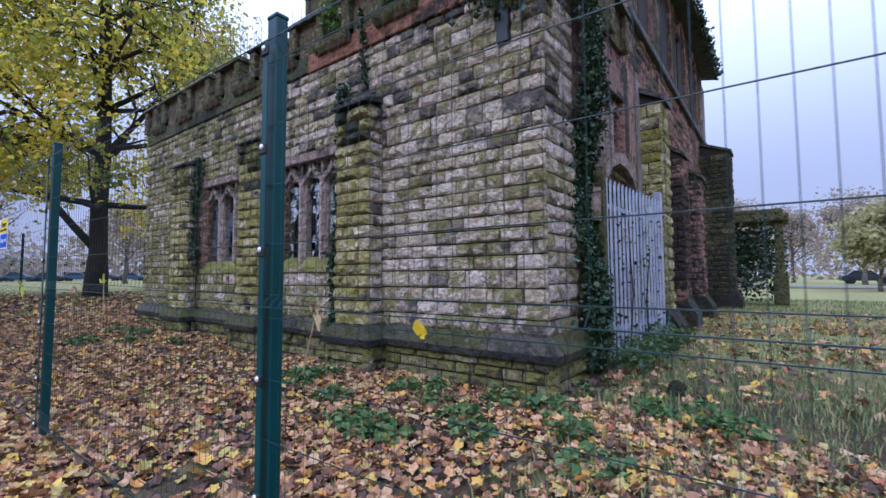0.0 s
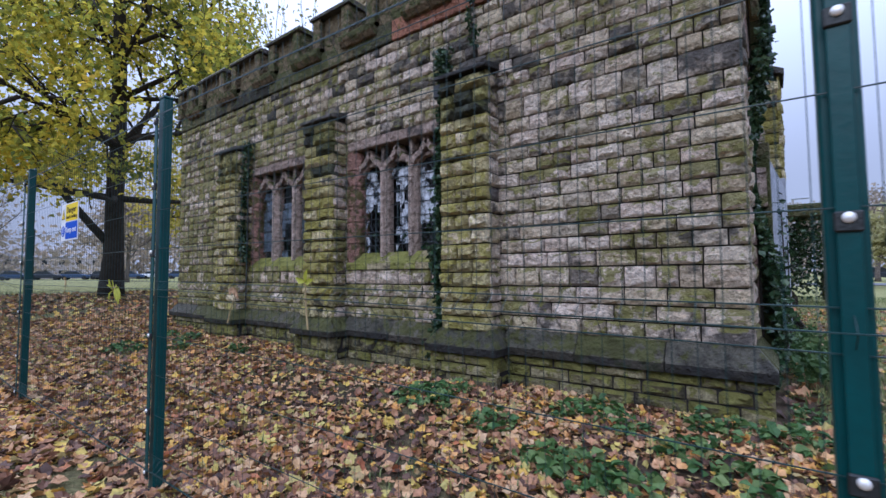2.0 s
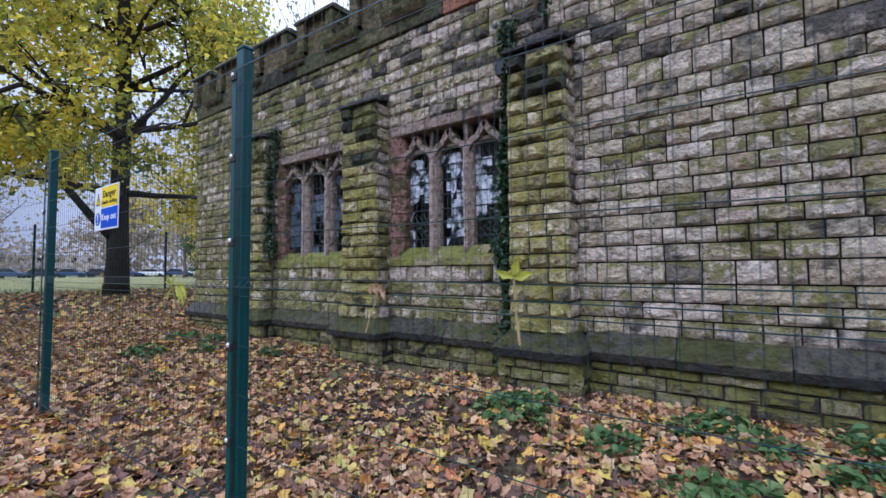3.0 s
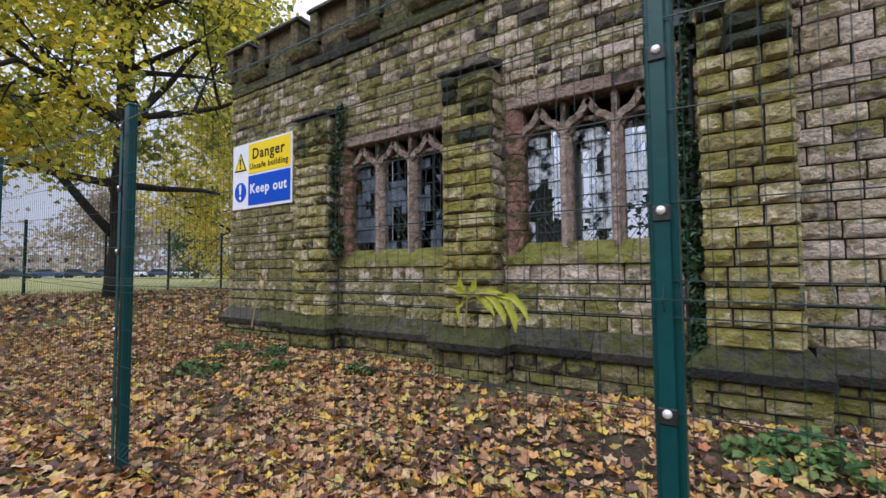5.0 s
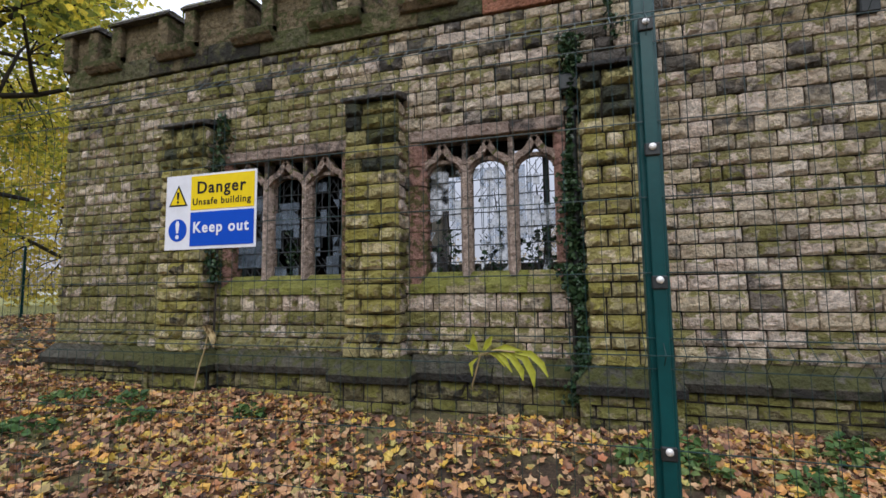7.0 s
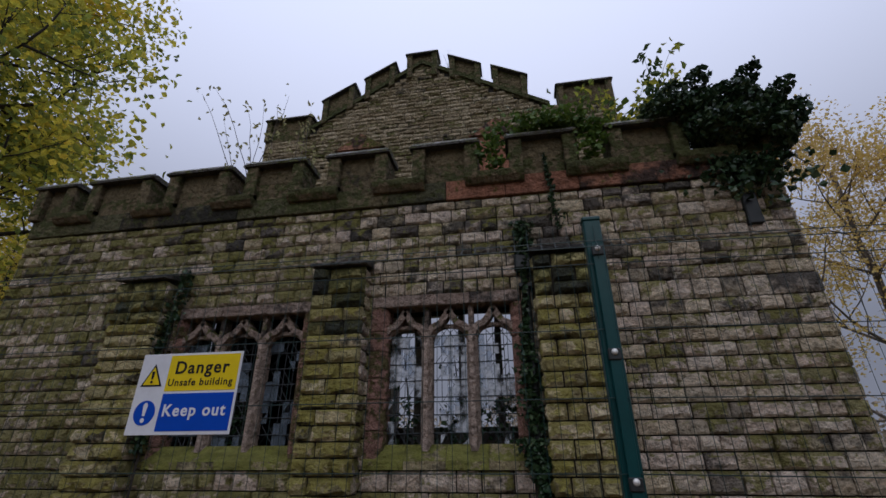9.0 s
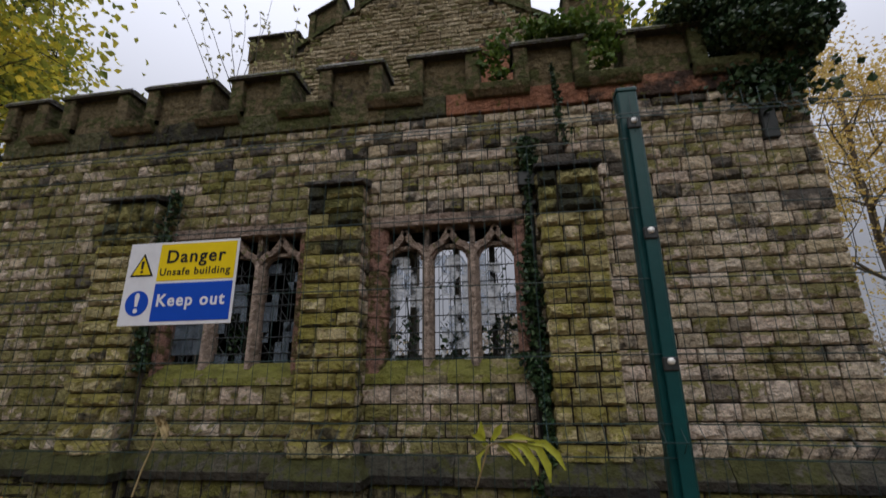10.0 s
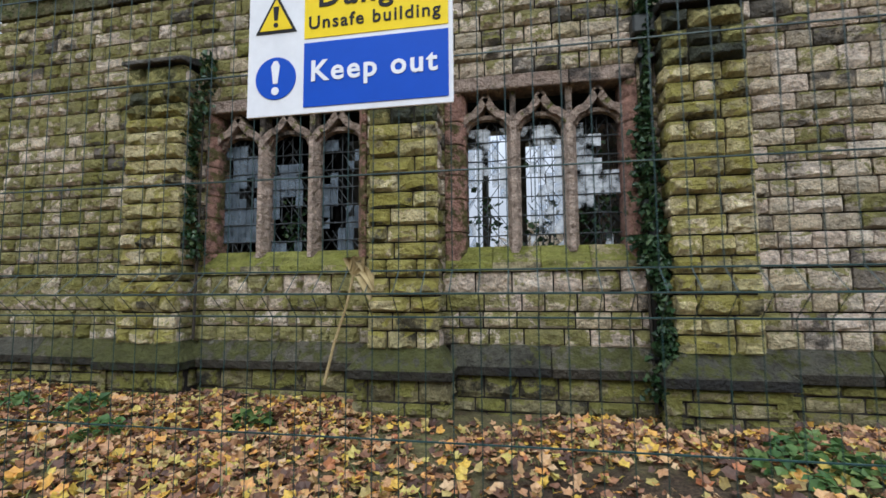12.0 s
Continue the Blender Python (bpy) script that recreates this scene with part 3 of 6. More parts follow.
def plinth_run(name, x0, x1, back, front, label, ends=(False, False), deep=None):
    """Sloping cap stones on two low courses; ends: chamfered returns; deep: how far back the plinth reaches."""
    deep = deep or back + 0.05
    root = empty(name, (0, 0, 0))
    rng = np.random.default_rng(int(abs(x0) * 100))
    slope = back - front
    bm = bmesh.new()
    box(bm, x0 + 0.055, x1 - 0.055, front + 0.085, deep - 0.02, -0.35, PL_EDGE - 0.005)
    part("plinth_core", bm, M_MORTAR, root)
    n = max(1, round((x1 - x0) / 0.85))
    cuts = np.linspace(x0, x1, n + 1)
    for i in range(n):
        a, b = cuts[i] + (0.003 if i else 0), cuts[i + 1] - (0.003 if i < n - 1 else 0)
        sa = slope if ends[0] and i == 0 else 0
        sb = slope if ends[1] and i == n - 1 else 0
        bm = bmesh.new()
        d = rng.uniform(-0.004, 0.004)
        rows = []
        for z, ia, ib, y in ((PL_EDGE - 0.055, 0, 0, front), (PL_EDGE + 0.025, 0, 0, front - 0.004), (PL_TOP, sa, sb, back - 0.01)):
            rows.append([bm.verts.new(p) for p in ((a + ia, y + d, z + d), (b - ib, y + d, z + d), (b - ib, deep, z + d), (a + ia, deep, z + d))])
        for r0, r1 in zip(rows, rows[1:]):
            for k in range(4):
                bm.faces.new((r0[k], r0[(k + 1) % 4], r1[(k + 1) % 4], r1[k]))
        bm.faces.new(rows[0][::-1])
        bm.faces.new(rows[2])
        bmesh.ops.bevel(bm, geom=bm.edges[:], offset=0.007, segments=1, affect="EDGES")
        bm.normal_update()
        # shade painted by facing: upright lip takes the dark stone, slope the lighter
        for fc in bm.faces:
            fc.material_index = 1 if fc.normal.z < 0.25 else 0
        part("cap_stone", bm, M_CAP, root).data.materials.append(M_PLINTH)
    rects = lay(rng, x0 + 0.02, x1 - 0.02, -0.06, PL_EDGE - 0.055, (), (0.098, 0.118), (0.2, 0.42))
    set_stones(rects, Face((0, front + 0.078, 0), 0), rng, root, M_BASE, M_BASE, None, 0.042)
    if ends[1]:
        rects = lay(rng, 0.02, deep - front, -0.06, PL_EDGE - 0.055, (), (0.098, 0.118), (0.15, 0.35))
        set_stones(rects, Face((x1 - 0.07, front + 0.02, 0), 90), rng, root, M_BASE, M_BASE, None, 0.042)
    if ends[0]:
        rects = lay(rng, -(deep - front), -0.02, -0.06, PL_EDGE - 0.055, (), (0.098, 0.118), (0.15, 0.35))
        set_stones(rects, Face((x0 + 0.07, front + 0.02, 0), -90), rng, root, M_BASE, M_BASE, None, 0.042)
    return tagged(root, label, "plinth", "plinth of the front wall")


edges = [XL - 0.12] + [e for b in BUTTS for e in (b[0] - 0.06, b[1] + 0.06)] + [XR + 0.12]
for a, b in zip(edges[0::2], edges[1::2]):
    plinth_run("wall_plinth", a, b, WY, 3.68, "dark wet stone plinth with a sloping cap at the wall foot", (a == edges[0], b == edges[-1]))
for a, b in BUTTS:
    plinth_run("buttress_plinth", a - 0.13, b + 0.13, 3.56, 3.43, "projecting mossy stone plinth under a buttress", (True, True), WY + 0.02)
turned = plinth_run("flank_plinth", WY + 0.06, 4.62, -XR, -XR - 0.12, "dark stone plinth returning round the corner of the building")
turned.rotation_euler = (0, 0, radians(90))

# ---------------------------------------------------------------- buttresses
BF = 3.55


def buttress(x0, x1, top, seed):
    rng = np.random.default_rng(seed)
    root = empty("buttress", (0, 0, 0))
    bm = bmesh.new()
    prism(bm, [(BF + 0.025, 0.3), (WY + 0.02, 0.3), (WY + 0.02, top + 0.05), (BF + 0.025, top - 0.005)], x0 + 0.03, x1 - 0.03, "x")
    part("core", bm, M_MORTAR, root)
    courses = []
    z = PL_TOP - 0.03
    while z < top - 0.04:
        h = rng.uniform(0.128, 0.158)
        if top - z - h < 0.1:
            h = top - z
        courses.append((z, z + h))
        z += h
    w = x1 - x0
    for n, (c, d) in enumerate(courses):
        cut = x0 + w * (rng.uniform(0.3, 0.45) if n % 2 else rng.uniform(0.55, 0.7))
        rects = [(x0, cut, c, d), (cut, x1, c, d)]
        if rng.random() < 0.35:
            u1, u2 = x0 + w * rng.uniform(0.25, 0.36), x0 + w * rng.uniform(0.6, 0.75)
            rects = [(x0, u1, c, d), (u1, u2, c, d), (u2, x1, c, d)]
        # upper courses switch to darker black-green blocks at a ragged height
        tone = M_TOP_BLOCK if c > top - 0.75 + 0.25 * rng.random() else M_MOSSY
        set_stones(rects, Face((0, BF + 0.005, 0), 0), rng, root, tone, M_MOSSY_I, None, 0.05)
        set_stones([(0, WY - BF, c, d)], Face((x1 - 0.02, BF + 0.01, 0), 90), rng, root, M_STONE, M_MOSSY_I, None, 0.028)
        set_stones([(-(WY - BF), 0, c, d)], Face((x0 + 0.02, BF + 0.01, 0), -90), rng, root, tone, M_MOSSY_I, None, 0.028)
    bm = bmesh.new()
    prism(bm, [(BF - 0.075, top), (WY + 0.02, top + 0.06), (WY + 0.02, top + 0.155), (BF - 0.02, top + 0.065), (BF - 0.075, top + 0.04)], x0 - 0.022, x1 + 0.022, "x")
    bmesh.ops.bevel(bm, geom=bm.edges[:], offset=0.008, segments=1, affect="EDGES")
    part("weathering_cap", bm, M_COPING, root, "dark sloping cap stone")
    return tagged(root, "stepped sandstone buttress green with moss under a sloping cap", "buttress", "buttresses of the front wall")


for k, (a, b) in enumerate(BUTTS):
    buttress(a, b, 3.20, 40 + k)

# ---------------------------------------------------------------- windows


def arc_bar(bm, pts, half, y0, y1):
    """A bar of given half width along points in x and z, from y0 to y1."""
    left, right = [], []
    for i, p in enumerate(pts):
        q0, q1 = pts[max(i - 1, 0)], pts[min(i + 1, len(pts) - 1)]
        dx, dz = q1[0] - q0[0], q1[1] - q0[1]
        l = math.hypot(dx, dz) or 1
        nx_, nz_ = -dz / l * half, dx / l * half
        left.append((p[0] + nx_, p[1] + nz_))
        right.append((p[0] - nx_, p[1] - nz_))
    for i in range(len(pts) - 1):
        prism(bm, [left[i], left[i + 1], right[i + 1], right[i]], y0, y1)


def church_window(name, x0, x1, jl, jr, label, panes, seed, glass=None):
    """Three lights with ogee heads under a square lintel; jl, jr: widths of the jambs."""
    rng = np.random.default_rng(seed)
    win = empty(name, (0, 0, 0))
    a, b = x0 + jl, x1 - jr
    sill, spring, head = 1.42, 2.49, 2.79
    yf, yb = WY + 0.07, WY + 0.24
    for s, e, inner in ((x0, a, 1), (b, x1, -1)):
        z, k = WZ0, 0
        while z < head - 0.02:
            h = min(rng.uniform(0.2, 0.38), head - z)
            if head - z - h < 0.1:
                h = head - z
            bm = bmesh.new()
            lip = 0.06 if inner > 0 else -0.06
            if inner > 0:
                prof = [(s, WY - 0.012 + rng.uniform(-.006, .006)), (e - lip, WY - 0.01), (e, yf), (e, yb), (s, yb)]
            else:
                prof = [(s, yb), (s, yf), (s - lip, WY - 0.01), (e, WY - 0.012 + rng.uniform(-.006, .006)), (e, yb)]
            lo = [bm.verts.new((p[0], p[1], z + 0.003)) for p in prof]
            hi = [bm.verts.new((p[0], p[1], z + h - 0.003)) for p in prof]
            fs = [bm.faces.new(lo[::-1]), bm.faces.new(hi)]
            for i in range(5):
                fs.append(bm.faces.new((lo[i], lo[(i + 1) % 5], hi[(i + 1) % 5], hi[i])))
            bmesh.ops.recalc_face_normals(bm, faces=fs)
            bmesh.ops.bevel(bm, geom=bm.edges[:], offset=0.006, segments=1, affect="EDGES")
            part("jamb_stone", bm, M_RED, win, "worn red sandstone jamb block" if k == 0 else "")
            z += h
            k += 1
    bm = bmesh.new()
    n = 3
    for i in range(n):
        u, v = x0 + (x1 - x0) * i / n, x0 + (x1 - x0) * (i + 1) / n
        box(bm, u + 0.003, v - 0.003, WY - 0.014, yb, head, WZ1 - 0.004, None, 0.008)
    part("lintel", bm, M_DRESSED, win, "pinkish dressed stone lintel")
    bm = bmesh.new()
    for i in range(4):
        u, v = x0 + (x1 - x0) * i / 4, x0 + (x1 - x0) * (i + 1) / 4
        prism(bm, [(WY - 0.03, WZ0 + 0.002), (WY - 0.03, WZ0 + 0.075), (yf + 0.04, sill), (yb + 0.1, sill), (yb + 0.1, WZ0 + 0.004)], u + 0.003, v - 0.003, "x")
    part("sill", bm, M_SILL, win, "sloping sill stones thick with moss")
    period = (b - a + 0.12) / 3
    lights = [(a + i * period, a + i * period + period - 0.12) for i in range(3)]
    for i in range(2):
        c = (lights[i][1] + lights[i + 1][0]) / 2
        bm = bmesh.new()
        prof = [(c - 0.06, yf + 0.05), (c - 0.022, yf - 0.035), (c + 0.022, yf - 0.035), (c + 0.06, yf + 0.05), (c + 0.06, yb - 0.04), (c, yb), (c - 0.06, yb - 0.04)]
        lo = [bm.verts.new((*p, sill - 0.06)) for p in prof]
        hi = [bm.verts.new((*p, spring + 0.02)) for p in prof]
        fs = [bm.faces.new(lo[::-1]), bm.faces.new(hi)]
        for q in range(7):
            fs.append(bm.faces.new((lo[q], lo[(q + 1) % 7], hi[(q + 1) % 7], hi[q])))
        bmesh.ops.recalc_face_normals(bm, faces=fs)
        box(bm, c - 0.026, c + 0.026, yf - 0.015, yb - 0.05, spring + 0.02, head)
        part("mullion", bm, M_DRESSED, win, "moulded stone mullion")
    for u, v in lights:
        c, hw = (u + v) / 2, (v - u) / 2 + 0.05
        bm = bmesh.new()
        for sgn in (-1, 1):
            pts = []
            for q in range(9):
                f = q / 8
                # ogee: convex at the springing, concave to the point
                x = c + sgn * hw * (1 - f)
                if f < 0.42:
                    z = spring + 0.095 * math.sin(f / 0.42 * math.pi / 2)
                else:
                    z = spring + 0.095 + 0.165 * ((f - 0.42) / 0.58) ** 1.6
                pts.append((x, z))
            arc_bar(bm, pts, 0.033, yf - 0.02, yb - 0.05)
            # cusped inner arch
            inner = [(c + sgn * (hw - 0.045) * math.cos(q / 6 * math.pi / 2), spring - 0.03 + 0.125 * math.sin(q / 6 * math.pi / 2)) for q in range(7)]
            arc_bar(bm, inner, 0.018, yf + 0.03, yb - 0.07)
        box(bm, c - 0.02, c + 0.02, yf - 0.012, yb - 0.055, spring + 0.24, head)
        part("ogee_head", bm, M_DRESSED, win, "ogee tracery head")
    yg = yf + 0.09
    for li, (u, v) in enumerate(lights):
        for q in range(6):
            z = sill + 0.17 * (q + 0.6)
            bm = bmesh.new()
            tube(bm, [(u - 0.01, yg, z), ((u + v) / 2, yg + rng.uniform(-.01, .01), z + rng.uniform(-.006, .006)), (v + 0.01, yg, z)], 0.006, 5)
            part("saddle_bar", bm, M_LEAD, win)
        for q in range(1, 4):
            x = u + (v - u) * q / 4
            z0 = sill + (0 if rng.random() < 0.6 else rng.uniform(0.1, 0.4))
            bm = bmesh.new()
            tube(bm, [(x, yg + 0.008, z0), (x + rng.uniform(-.012, .012), yg + 0.008 + rng.uniform(-.008, .02), (z0 + spring) / 2), (x, yg + 0.008, spring + 0.05)], 0.004, 4)
            part("lead_came", bm, M_LEAD, win)
        # diamond leading, torn away in places
        bm = bmesh.new()
        for sgn in (-1, 1):
            s0 = -1.0
            while s0 < v - u:
                z0, pts = sill, []
                for q in range(8):
                    x = s0 + 0.145 * q
                    pts.append((u + x if sgn > 0 else v - x, sill + 0.145 * q * 1.35))
                for p0, p1 in zip(pts, pts[1:]):
                    if u <= min(p0[0], p1[0]) and max(p0[0], p1[0]) <= v and p1[1] < spring + 0.12 and rng.random() < panes[li] + 0.15:
                        tube(bm, [(p0[0], yg + 0.02, p0[1]), ((p0[0] + p1[0]) / 2, yg + 0.02, (p0[1] + p1[1]) / 2), (p1[0], yg + 0.02, p1[1])], 0.0032, 4)
                s0 += 0.0725
        part("lead_lattice", bm, M_LEAD, win)
        for q in range(10):
            for c in range(5):
                za, zb = sill + 0.108 * q, sill + 0.108 * (q + 1)
                xa, xb = u + (v - u) * c / 5 + 0.003, u + (v - u) * (c + 1) / 5 - 0.003
                # whole sheets hang on in some places and are gone in others
                hold = 0.5 + 0.9 * noise.noise(Vector((xa * 5.1, za * 3.3, seed * 1.7))) + rng.uniform(-0.12, 0.12)
                if hold > panes[li]:
                    continue
                pts = [(xa, za), (xb, za), (xb, zb), (xa, zb)]
                if hold > panes[li] - 0.05:
                    pts[int(rng.integers(4))] = (rng.uniform(xa, xb), rng.uniform(za, zb))
                bm = bmesh.new()
                prism(bm, pts, yg + 0.005 + rng.uniform(-.003, .003), yg + 0.011)
                ob = part("glass_pane", bm, glass or M_GLASS, win)
                ob.visible_shadow = False
    return tagged(win, label, "window", "traceried windows", "structure")


church_window("window_1", W1[0], W1[1], 0.08, 0.10, "dark three-light stone window with ogee tracery and broken leading", (0.75, 0.45, 0.36), 3)
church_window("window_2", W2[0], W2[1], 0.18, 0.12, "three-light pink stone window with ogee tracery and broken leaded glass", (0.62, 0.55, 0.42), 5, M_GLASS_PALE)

side_window = church_window("window_3", SW[0], SW[1], 0.1, 0.1, "dark three-light tracery window over the gated doorway", (0.2, 0.2, 0.2), 9)
side_window.matrix_basis = Matrix.Translation((XR - 0.03 + WY, 0, 1.55)) @ Matrix.Rotation(radians(90), 4, "Z") @ Matrix.Diagonal((1, 1, 0.75, 1))

# ---------------------------------------------------------------- parapet


def merlon(x0, x1, base, top, y0, seed, sloped=0.0, ch=0.16):
    """A battlement block with chamfered flanks and a dark coping."""
    rng = np.random.default_rng(seed)
    root = empty("merlon", (0, 0, 0))
    bm = bmesh.new()
    prof = [(x0 + 0.01, y0 + 0.32), (x0 + 0.01, y0 + 0.09), (x0 + ch + 0.03, y0 + 0.035), (x1 - ch - 0.03, y0 + 0.035), (x1 - 0.01, y0 + 0.09), (x1 - 0.01, y0 + 0.32)]
    zm = (base + top) / 2
    for za, zb in ((base, zm - 0.002), (zm + 0.002, top)):
        lo = [bm.verts.new((p[0], p[1], za + sloped * (p[0] - x0))) for p in prof]
        hi = [bm.verts.new((p[0], p[1], zb + sloped * (p[0] - x0))) for p in prof]
        fs = [bm.faces.new(lo[::-1]), bm.faces.new(hi)]
        for q in range(6):
            fs.append(bm.faces.new((lo[q], lo[(q + 1) % 6], hi[(q + 1) % 6], hi[q])))
        bmesh.ops.recalc_face_normals(bm, faces=fs)
    part("block", bm, M_PARAPET, root)
    for s in (-1, 1):
        bm = bmesh.new()
        xe = x0 if s < 0 else x1
        prism(bm, [(xe, base - 0.0), (xe, top), (xe - s * ch, top), (xe - s * ch, base)] if s > 0 else [(xe, base), (xe + ch, base), (xe + ch, top), (xe, top)], y0 - 0.045, y0 + 0.34)
        if sloped:
            for v in bm.verts:
                v.co.z += sloped * (v.co.x - x0)
        bmesh.ops.bevel(bm, geom=bm.edges[:], offset=0.012, segments=1, affect="EDGES")
        part("flank_moulding", bm, M_PARAPET, root)
    bm = bmesh.new()
    o = 0.035
    prism(bm, [(y0 - 0.075, top), (y0 + 0.38, top), (y0 + 0.36, top + 0.07), (y0 - 0.01, top + 0.07), (y0 - 0.075, top + 0.03)], x0 - o, x1 + o, "x")
    if sloped:
        for v in bm.verts:
            v.co.z += sloped * (v.co.x - x0)
    coping = part("coping", bm, M_COPING, root, "dark weathered coping slab")
    # thin strip coloured as the sky reflected along the coping front
    bm = bmesh.new()
    prism(bm, [(y0 - 0.07, top + 0.028), (y0 - 0.015, top + 0.069), (y0 - 0.02, top + 0.098), (y0 - 0.078, top + 0.036)], x0 - o + 0.03, x1 + o - 0.03, "x")
    if sloped:
        for v in bm.verts:
            v.co.z += sloped * (v.co.x - x0)
    part("wet_edge", bm, M_SHEEN, coping, "wet slab edge with its sky reflection painted pale")
    return root


def crenel_sill(x0, x1, z, y0):
    root = empty("crenel_sill", (0, 0, 0))
    bm = bmesh.new()
    prism(bm, [(y0 - 0.02, z - 0.075), (y0 - 0.08, z - 0.01), (y0 - 0.09, z + 0.06), (y0 + 0.1, z + 0.15), (y0 + 0.36, z + 0.15), (y0 + 0.36, z - 0.075)], x0 - 0.11, x1 + 0.11, "x")
    bmesh.ops.bevel(bm, geom=bm.edges[:], offset=0.008, segments=1, affect="EDGES")
    part("sill_stone", bm, M_PARAPET, root)
    return tagged(root, "mossy moulded stone sill between two battlements", "sill", "battlements of the front")


rng = np.random.default_rng(8)
for lo, hi, mat, text in ((XL, -5.3, M_PARAPET, "band of dark mossy ashlar under the battlements"), (-5.297, XR, M_BAND, "band of red sandstone ashlar under the battlements")):
    bm = bmesh.new()
    x = lo
    while x < hi - 0.05:
        w = rng.uniform(0.6, 1.0)
        if hi - x - w < 0.3:
            w = hi - x
        box(bm, x + 0.003, x + w - 0.003, WY - 0.035 + rng.uniform(-.006, .006), WY + 0.4, 4.07, TOP + 0.03, None, 0.008)
        x += w
    tagged(finish("trim_parapet_band", bm, mat), text, "trim", kind="structure")
MERLONS = [(-11.25, -10.62), (-10.36, -9.40), (-9.13, -8.22), (-7.97, -7.16), (-6.82, -6.04), (-5.71, -4.90), (-4.52, -3.72), (-3.36, -2.52), (-2.24, -1.63)]
for k, (a, b) in enumerate(MERLONS):
    tagged(merlon(a, b, TOP + 0.03, 4.82, WY - 0.04, k), "mossy stone battlement block with a dark coping", "battlement", "battlements of the front")
for (a, b), (c, d) in zip(MERLONS, MERLONS[1:]):
    crenel_sill(b - 0.05, c + 0.05, TOP + 0.002, WY - 0.055)
# battlements along the side wall
for k, y in enumerate((4.9, 6.1)):
    o = merlon(-0.42, 0.42, TOP, 4.82, 0.0, 30 + k)
    o.matrix_basis = pose(XR + 0.06, y, 0, 0, 0, 90)
    tagged(o, "mossy stone battlement block with a dark coping", "battlement", "battlements of the flank")
# pediments of the hall's high windows, behind the parapet
for px_ in (-7.9, -4.7):
    bm = bmesh.new()
    prism(bm, [(px_ - 0.62, 7.82), (px_ + 0.62, 7.82), (px_, 8.27)], NAVE_Y - 0.13, NAVE_Y + 0.05)
    box(bm, px_ - 0.5, px_ + 0.5, NAVE_Y - 0.06, NAVE_Y + 0.05, 6.2, 7.817)
    tagged(finish("trim_pediment", bm, M_BAND), "red stone pediment on the high gable", "trim", kind="structure")
# stepped gable battlements
for sgn in (-1, 1):
    bm = bmesh.new()
    out = [(-6.45, 10.36), (-6.45 + sgn * 3.0, 8.5), (-6.45 + sgn * 3.0, 8.62), (-6.45, 10.48)]
    prism(bm, out, NAVE_Y - 0.06, NAVE_Y + 0.4)
    tagged(finish("trim_gable_coping", bm, M_PARAPET), "mossy sloping coping of the stepped gable", "trim", kind="structure")
GA = [(-10.45, -9.25, 8.9, 9.02, 0.0), (-8.99, -8.2, 9.25, 9.46, 0.55), (-7.91, -7.15, 9.85, 10.02, 0.55), (-6.84, -6.06, 10.4, 10.66, 0.0)]
for k, (a, b, base, top, sl) in enumerate(GA):
    tagged(merlon(a, b, base - 0.5, top, NAVE_Y - 0.04, 60 + k, sl, 0.14), "stepped gable battlement of mossy stone", "battlement", "battlements of the gable")
    if k < 3:
        tagged(merlon(-12.9 - b + (0.4 if k == 0 else 0.0), -12.9 - a + (0.4 if k == 0 else 0.0), base - 0.5 + sl * (b - a), top + sl * (b - a), NAVE_Y - 0.04, 70 + k, -sl, 0.14), "stepped gable battlement of mossy stone", "battlement", "battlements of the gable")

# ---------------------------------------------------------------- security fence
POSTS = [(4.2, 1.02), (1.38, 0.925), (-1.46, 0.868), (-4.284, 0.815), (-7.13, 0.775), (-9.95, 0.735), (-12.8, 0.70), (-15.6, 0.665), (-18.4, 0.63), (-20.7, 0.60)]
FAR_POSTS = [(-20.5, 1.4), (-20.5, 3.3), (-20.45, 5.15), (-20.4, 6.95), (-20.4, 8.8), (-20.4, 10.7), (-20.35, 12.6), (-20.3, 15.0)]


def fence_foot(x, y):
    """Datum of the fence: it steps down towards the open lawn and follows the ground under the trees."""
    return 0.035 * float(smoothstep((-x - 1.4) / 2.8)) - 0.035 if x > -8 else float(gz(x, y)) + 0.02


def fence_post(x, y, yaw=0.0):
    z = fence_foot(x, y)
    root = empty("fence_post", (x, y, z))
    root.rotation_euler = (0, 0, yaw)
    bm = bmesh.new()
    box(bm, -0.031, 0.031, 0.012, 0.062, -0.4, 2.135, None, 0.005)
    part("upright", bm, M_GREEN, root)
    bm = bmesh.new()
    box(bm, -0.033, 0.033, 0.010, 0.064, 2.133, 2.15, None, 0.004)
    part("cap", bm, M_GREEN, root)
    bm = bmesh.new()
    box(bm, -0.017, 0.017, -0.012, -0.007, 0.06, 2.03, None, 0.002)
    part("clamp_bar", bm, M_GREEN, root)
    for zb in (2.005, 1.64, 1.27, 0.82, 0.42, 0.1):
        bm = bmesh.new()
        box(bm, -0.020, 0.020, -0.018, -0.006, zb - 0.025, zb + 0.012, None, 0.003)
        clip = part("clip", bm, M_IRON, root)
        bm = bmesh.new()
        bmesh.ops.create_uvsphere(bm, u_segments=10, v_segments=6, radius=0.0105)
        for v in bm.verts:
            v.co = Vector((v.co.x, -0.019 + v.co.y * 0.65, zb + v.co.z))
        part("bolt", bm, M_BOLT, clip, "shiny domed bolt", True)
    return tagged(root, "dark green steel fence post with shiny domed bolts", "fence post", "posts of the security fence")


